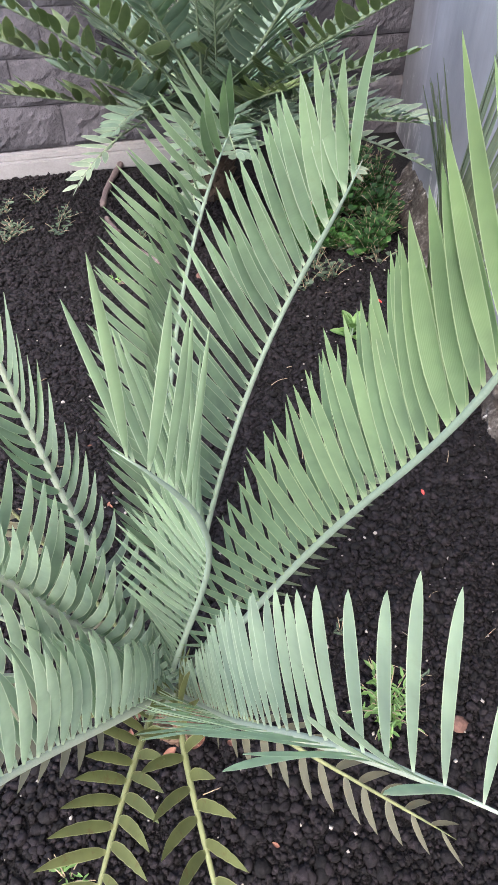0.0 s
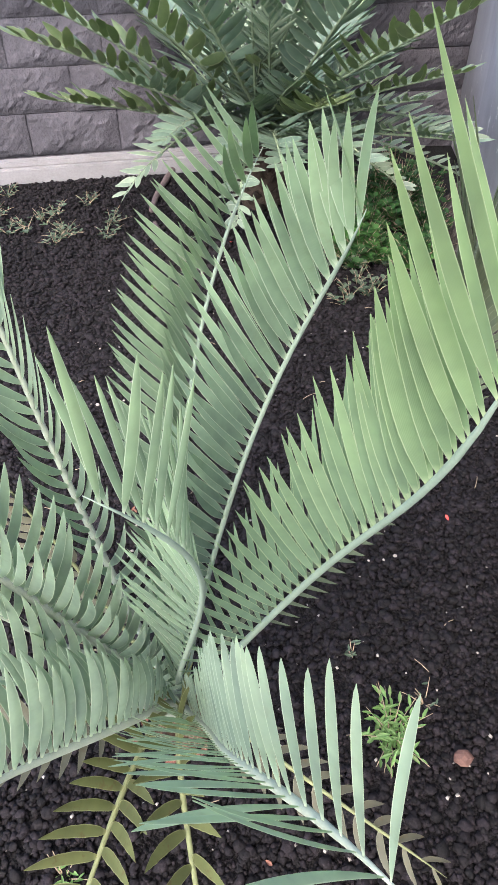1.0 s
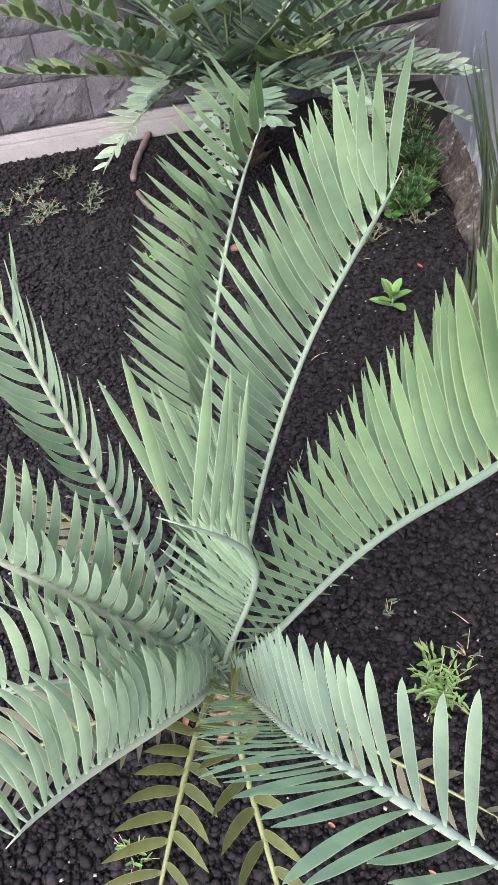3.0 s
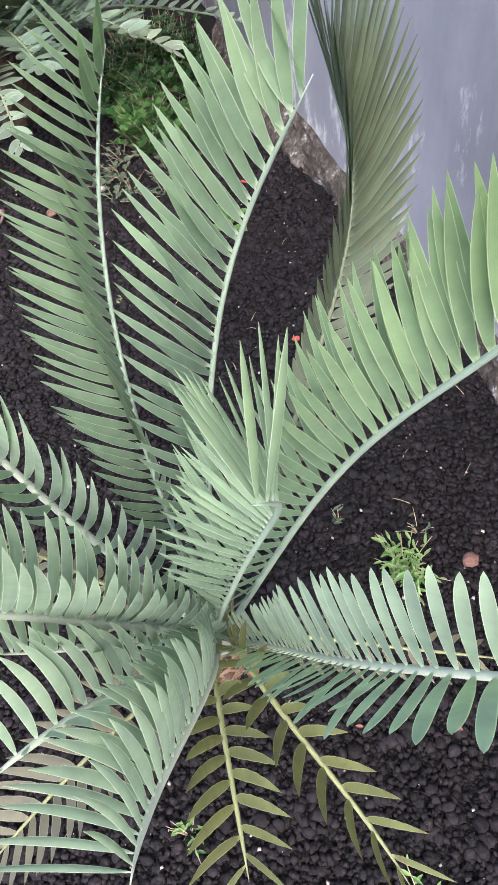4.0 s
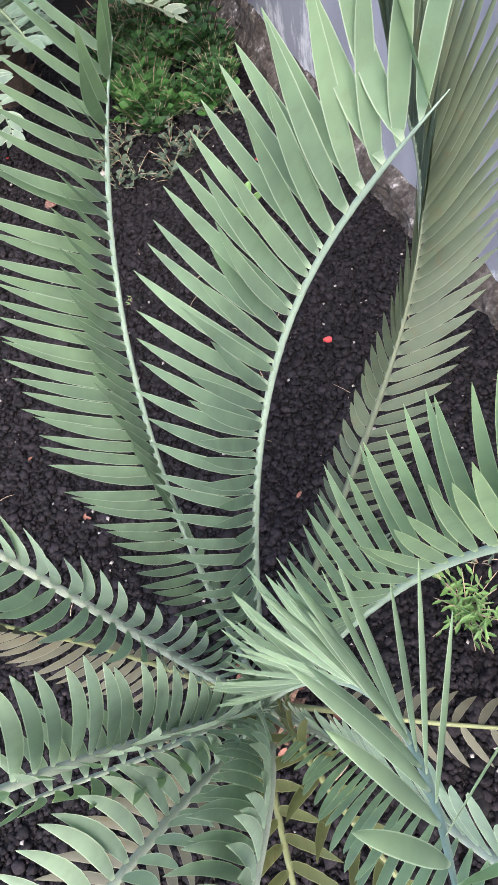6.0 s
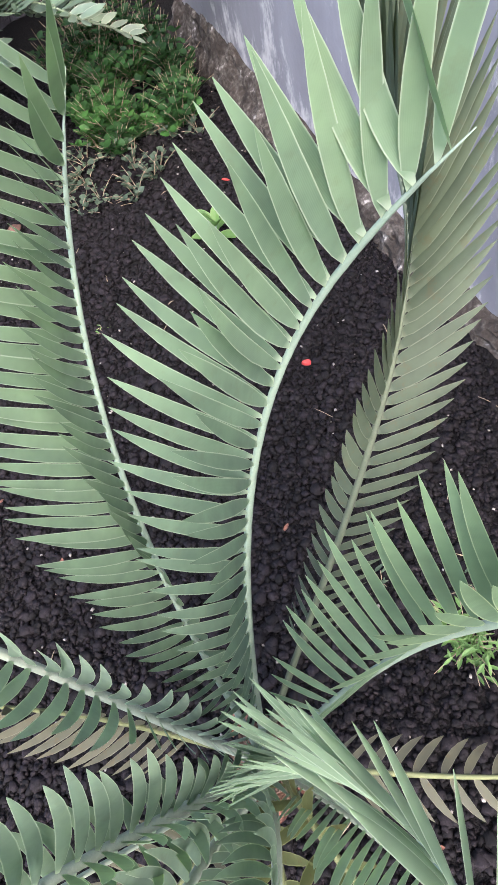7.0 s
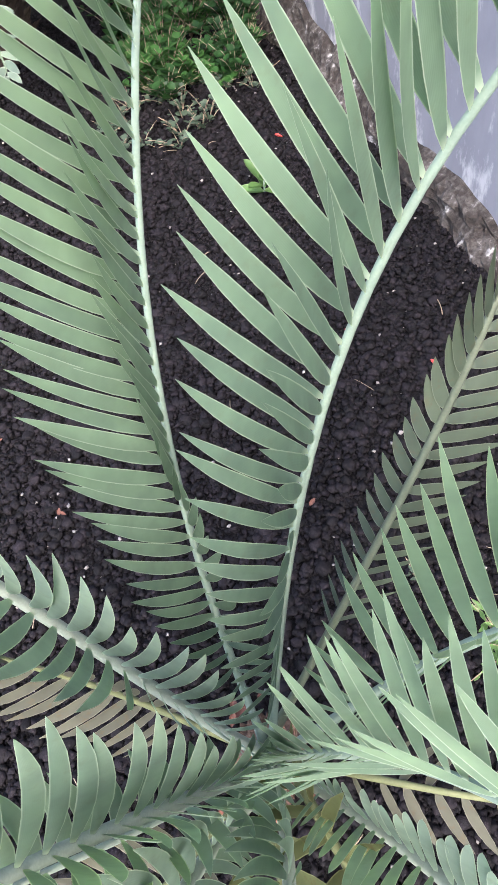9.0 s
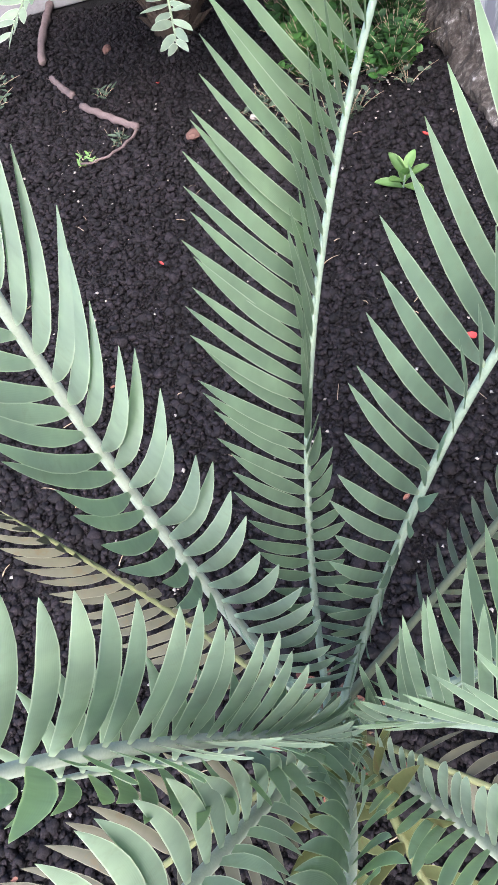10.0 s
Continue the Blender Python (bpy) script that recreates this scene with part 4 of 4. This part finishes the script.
for ctrl, r0, r1 in (
        ([(-0.638, 3.422, 0.006), (-0.639, 3.305, 0.012), (-0.672, 3.090, 0.012), (-0.650, 2.908, 0.006)], 0.016, 0.014),
        ([(-0.615, 2.787, 0.002), (-0.581, 2.701, 0.008), (-0.539, 2.641, 0.002)], 0.011, 0.012),
        ([(-0.510, 2.561, 0.004), (-0.429, 2.461, 0.010), (-0.334, 2.374, 0.004)], 0.011, 0.012),
        ([(-0.335, 2.365, 0.004), (-0.366, 2.283, 0.010), (-0.433, 2.199, 0.010), (-0.516, 2.223, 0.004)], 0.005, 0.003)):
    n = 14
    p = bezier(ctrl, n)
    p[:, 2] += [0.003 * math.sin(i * 2.1) for i in range(n)]
    vs, fs = tube(p, [(r0 + (r1 - r0) * i / (n - 1)) * (1 + 0.12 * math.sin(i * 1.7)) for i in range(n)], 8)
    tagged(part("twig", mesh_of("twig", vs, fs, TWIG)), "broken pinkish-brown branch half sunk in gravel", "branch")
straws = [(0.10, 1.62, 30, 0.06), (0.30, 1.16, 120, 0.05), (-0.52, 1.25, 10, 0.05), (0.55, 1.30, 75, 0.06), (0.62, 0.98, 100, 0.08), (-0.2, 1.2, 60, 0.05)]
rs = random.Random(31)
straws += [(rs.uniform(-0.7, 0.66), rs.uniform(0.1, 2.6), rs.uniform(0, 180), rs.uniform(0.014, 0.04)) for k in range(46)]
for x, y, rz, ln in straws:
    wide, bend = rs.uniform(0.0006, 0.0016), rs.uniform(-0.4, 0.4)
    vs, fs = tube([(ln * (q / 6 - 0.5), bend * ln * (0.25 - (q / 6 - 0.5) ** 2), 0.003 * math.sin(q * 0.52)) for q in range(7)], [wide * (0.8 - 0.05 * q) for q in range(7)], 5)
    ob = tagged(part("straw", mesh_of("straw", vs, fs, STRAW)), "thin dry straw lying on the gravel", "straw", group="straws on the gravel")
    ob.matrix_basis = pose(x, y, soil_height(x, y) + 0.014, rs.uniform(-8, 8), rs.uniform(-10, 10), rz)


# ---- lava gravel ----
def stones(name, mat, count, xs, ys, smallest, largest, lift, seed, label, flat=0.75):
    """Many small rough stones strewn on the soil, as one mesh."""
    rng = np.random.RandomState(seed)
    shapes = []
    corners = np.array([(x, y, z) for x in (-1, 1) for y in (-1, 1) for z in (-1, 1)], dtype=float)
    sides = np.array([(0, 1, 3), (0, 3, 2), (4, 6, 7), (4, 7, 5), (0, 4, 5), (0, 5, 1), (2, 3, 7), (2, 7, 6), (0, 2, 6), (0, 6, 4), (1, 5, 7), (1, 7, 3)])
    for k in range(24):
        co = corners * rng.uniform(0.45, 0.85, (8, 1)) + rng.uniform(-0.32, 0.32, (8, 3))
        shapes.append((co, sides))
    vs, fs, n0 = [], [], 0
    px, py = rng.uniform(*xs, count), rng.uniform(*ys, count)
    size = smallest + (largest - smallest) * rng.rand(count) ** 2.2
    turn = rng.uniform(0, 2 * math.pi, (count, 2))
    hop = rng.uniform(0.2, 1.8, count)
    for i in range(count):
        co, fa = shapes[i % 24]
        c, s = math.cos(turn[i, 0]), math.sin(turn[i, 0])
        c2, s2 = math.cos(turn[i, 1]), math.sin(turn[i, 1])
        m = np.array(((c, -s, 0), (s, c, 0), (0, 0, flat))) @ np.array(((1, 0, 0), (0, c2, -s2), (0, s2, c2)))
        z = soil_height(px[i], py[i]) + lift * size[i] * hop[i]
        vs.append(co @ m.T * size[i] + (px[i], py[i], z))
        fs.append(fa + n0)
        n0 += len(co)
    verts, faces = np.concatenate(vs), np.concatenate(fs)
    me = bpy.data.meshes.new(name)
    me.vertices.add(len(verts))
    me.vertices.foreach_set("co", verts.astype(np.float32).ravel())
    me.loops.add(faces.size)
    me.loops.foreach_set("vertex_index", faces.astype(np.int32).ravel())
    me.polygons.add(len(faces))
    me.polygons.foreach_set("loop_start", np.arange(0, faces.size, 3, dtype=np.int32))
    me.update(calc_edges=True)
    me.materials.append(mat)
    return tagged(part(name, me), label, "gravel", kind="stuff")


def clods(mat, count, xs, ys, smallest, largest, seed, label):
    """Larger lumps of lava with pitted, uneven outlines, as one mesh."""
    rng = np.random.RandomState(seed)
    shapes = []
    for k in range(16):
        bm = bmesh.new()
        bmesh.ops.create_icosphere(bm, subdivisions=2, radius=1.0)
        stretch = Vector(rng.uniform(0.75, 1.25, 3))
        for v in bm.verts:
            n = v.co.normalized()
            v.co = n * (1 + 0.42 * noise.noise(n * 1.6 + Vector((k * 5.3, 0, 0))) + 0.24 * noise.noise(n * 4.1 + Vector((0, k * 3.7, 0)))) * stretch
        shapes.append((np.array([v.co for v in bm.verts]), np.array([[v.index for v in f.verts] for f in bm.faces])))
        bm.free()
    vs, fs, n0 = [], [], 0
    px, py = rng.uniform(*xs, count), rng.uniform(*ys, count)
    size = smallest + (largest - smallest) * rng.rand(count) ** 2.6
    turn = rng.uniform(0, 2 * math.pi, (count, 3))
    for i in range(count):
        co, fa = shapes[i % 16]
        m = np.array(Euler(turn[i]).to_matrix()) * size[i]
        vs.append(co @ m.T * (1, 1, 0.8) + (px[i], py[i], soil_height(px[i], py[i]) + 0.006 + 0.25 * size[i]))
        fs.append(fa + n0)
        n0 += len(co)
    verts, faces = np.concatenate(vs), np.concatenate(fs)
    me = bpy.data.meshes.new("lava_clods")
    me.vertices.add(len(verts))
    me.vertices.foreach_set("co", verts.astype(np.float32).ravel())
    me.loops.add(faces.size)
    me.loops.foreach_set("vertex_index", faces.astype(np.int32).ravel())
    me.polygons.add(len(faces))
    me.polygons.foreach_set("loop_start", np.arange(0, faces.size, 3, dtype=np.int32))
    me.update(calc_edges=True)
    me.materials.append(mat)
    return tagged(part("lava_clods", me), label, "gravel", kind="stuff")


clods(GRAVEL, 7000, (-0.75, 0.68), (-0.2, 1.3), 0.0042, 0.0125, 41, "larger pitted lumps of dark lava in the gravel")
clods(GRAVEL, 4500, (-1.1, 0.66), (1.3, 2.7), 0.0055, 0.0135, 42, "larger pitted lumps of dark lava in the gravel")
stones("gravel", GRAVEL, 60000, (-0.75, 0.70), (0.3, 1.9), 0.0023, 0.0080, 0.95, 7, "dark volcanic gravel of rough small stones")
stones("gravel", GRAVEL, 34000, (-1.7, 0.68), (1.9, 3.35), 0.004, 0.0115, 0.8, 8, "dark volcanic gravel of rough small stones")
stones("gravel", GRAVEL, 24000, (-0.75, 0.70), (-0.35, 0.3), 0.0023, 0.0080, 0.95, 9, "dark volcanic gravel of rough small stones")
stones("gravel", GRAVEL, 14000, (-1.5, -0.75), (0.2, 1.9), 0.004, 0.011, 0.8, 11, "dark volcanic gravel of rough small stones")
stones("pale_grit", PALE, 900, (-0.75, 0.68), (0.0, 2.6), 0.0012, 0.0045, 4.0, 10, "pale grit and shell bits strewn on the gravel", 0.5)

# ---- blocks of the stone wall ----
BLOCKS = [split_block(k, 0.40 + 0.035 * k) for k in range(6)]
rb = random.Random(21)
for course in range(5):
    x, z = -3.1 + rb.uniform(-0.3, 0), -0.127 + 0.2 * course
    while x < 3.8:
        k = rb.randrange(6)
        ln = 0.40 + 0.035 * k
        ob = part("stone_block", BLOCKS[k], wall)
        ob.matrix_basis = pose(x + ln / 2, 0.1 + rb.uniform(-0.006, 0.006), z)
        x += ln + 0.006
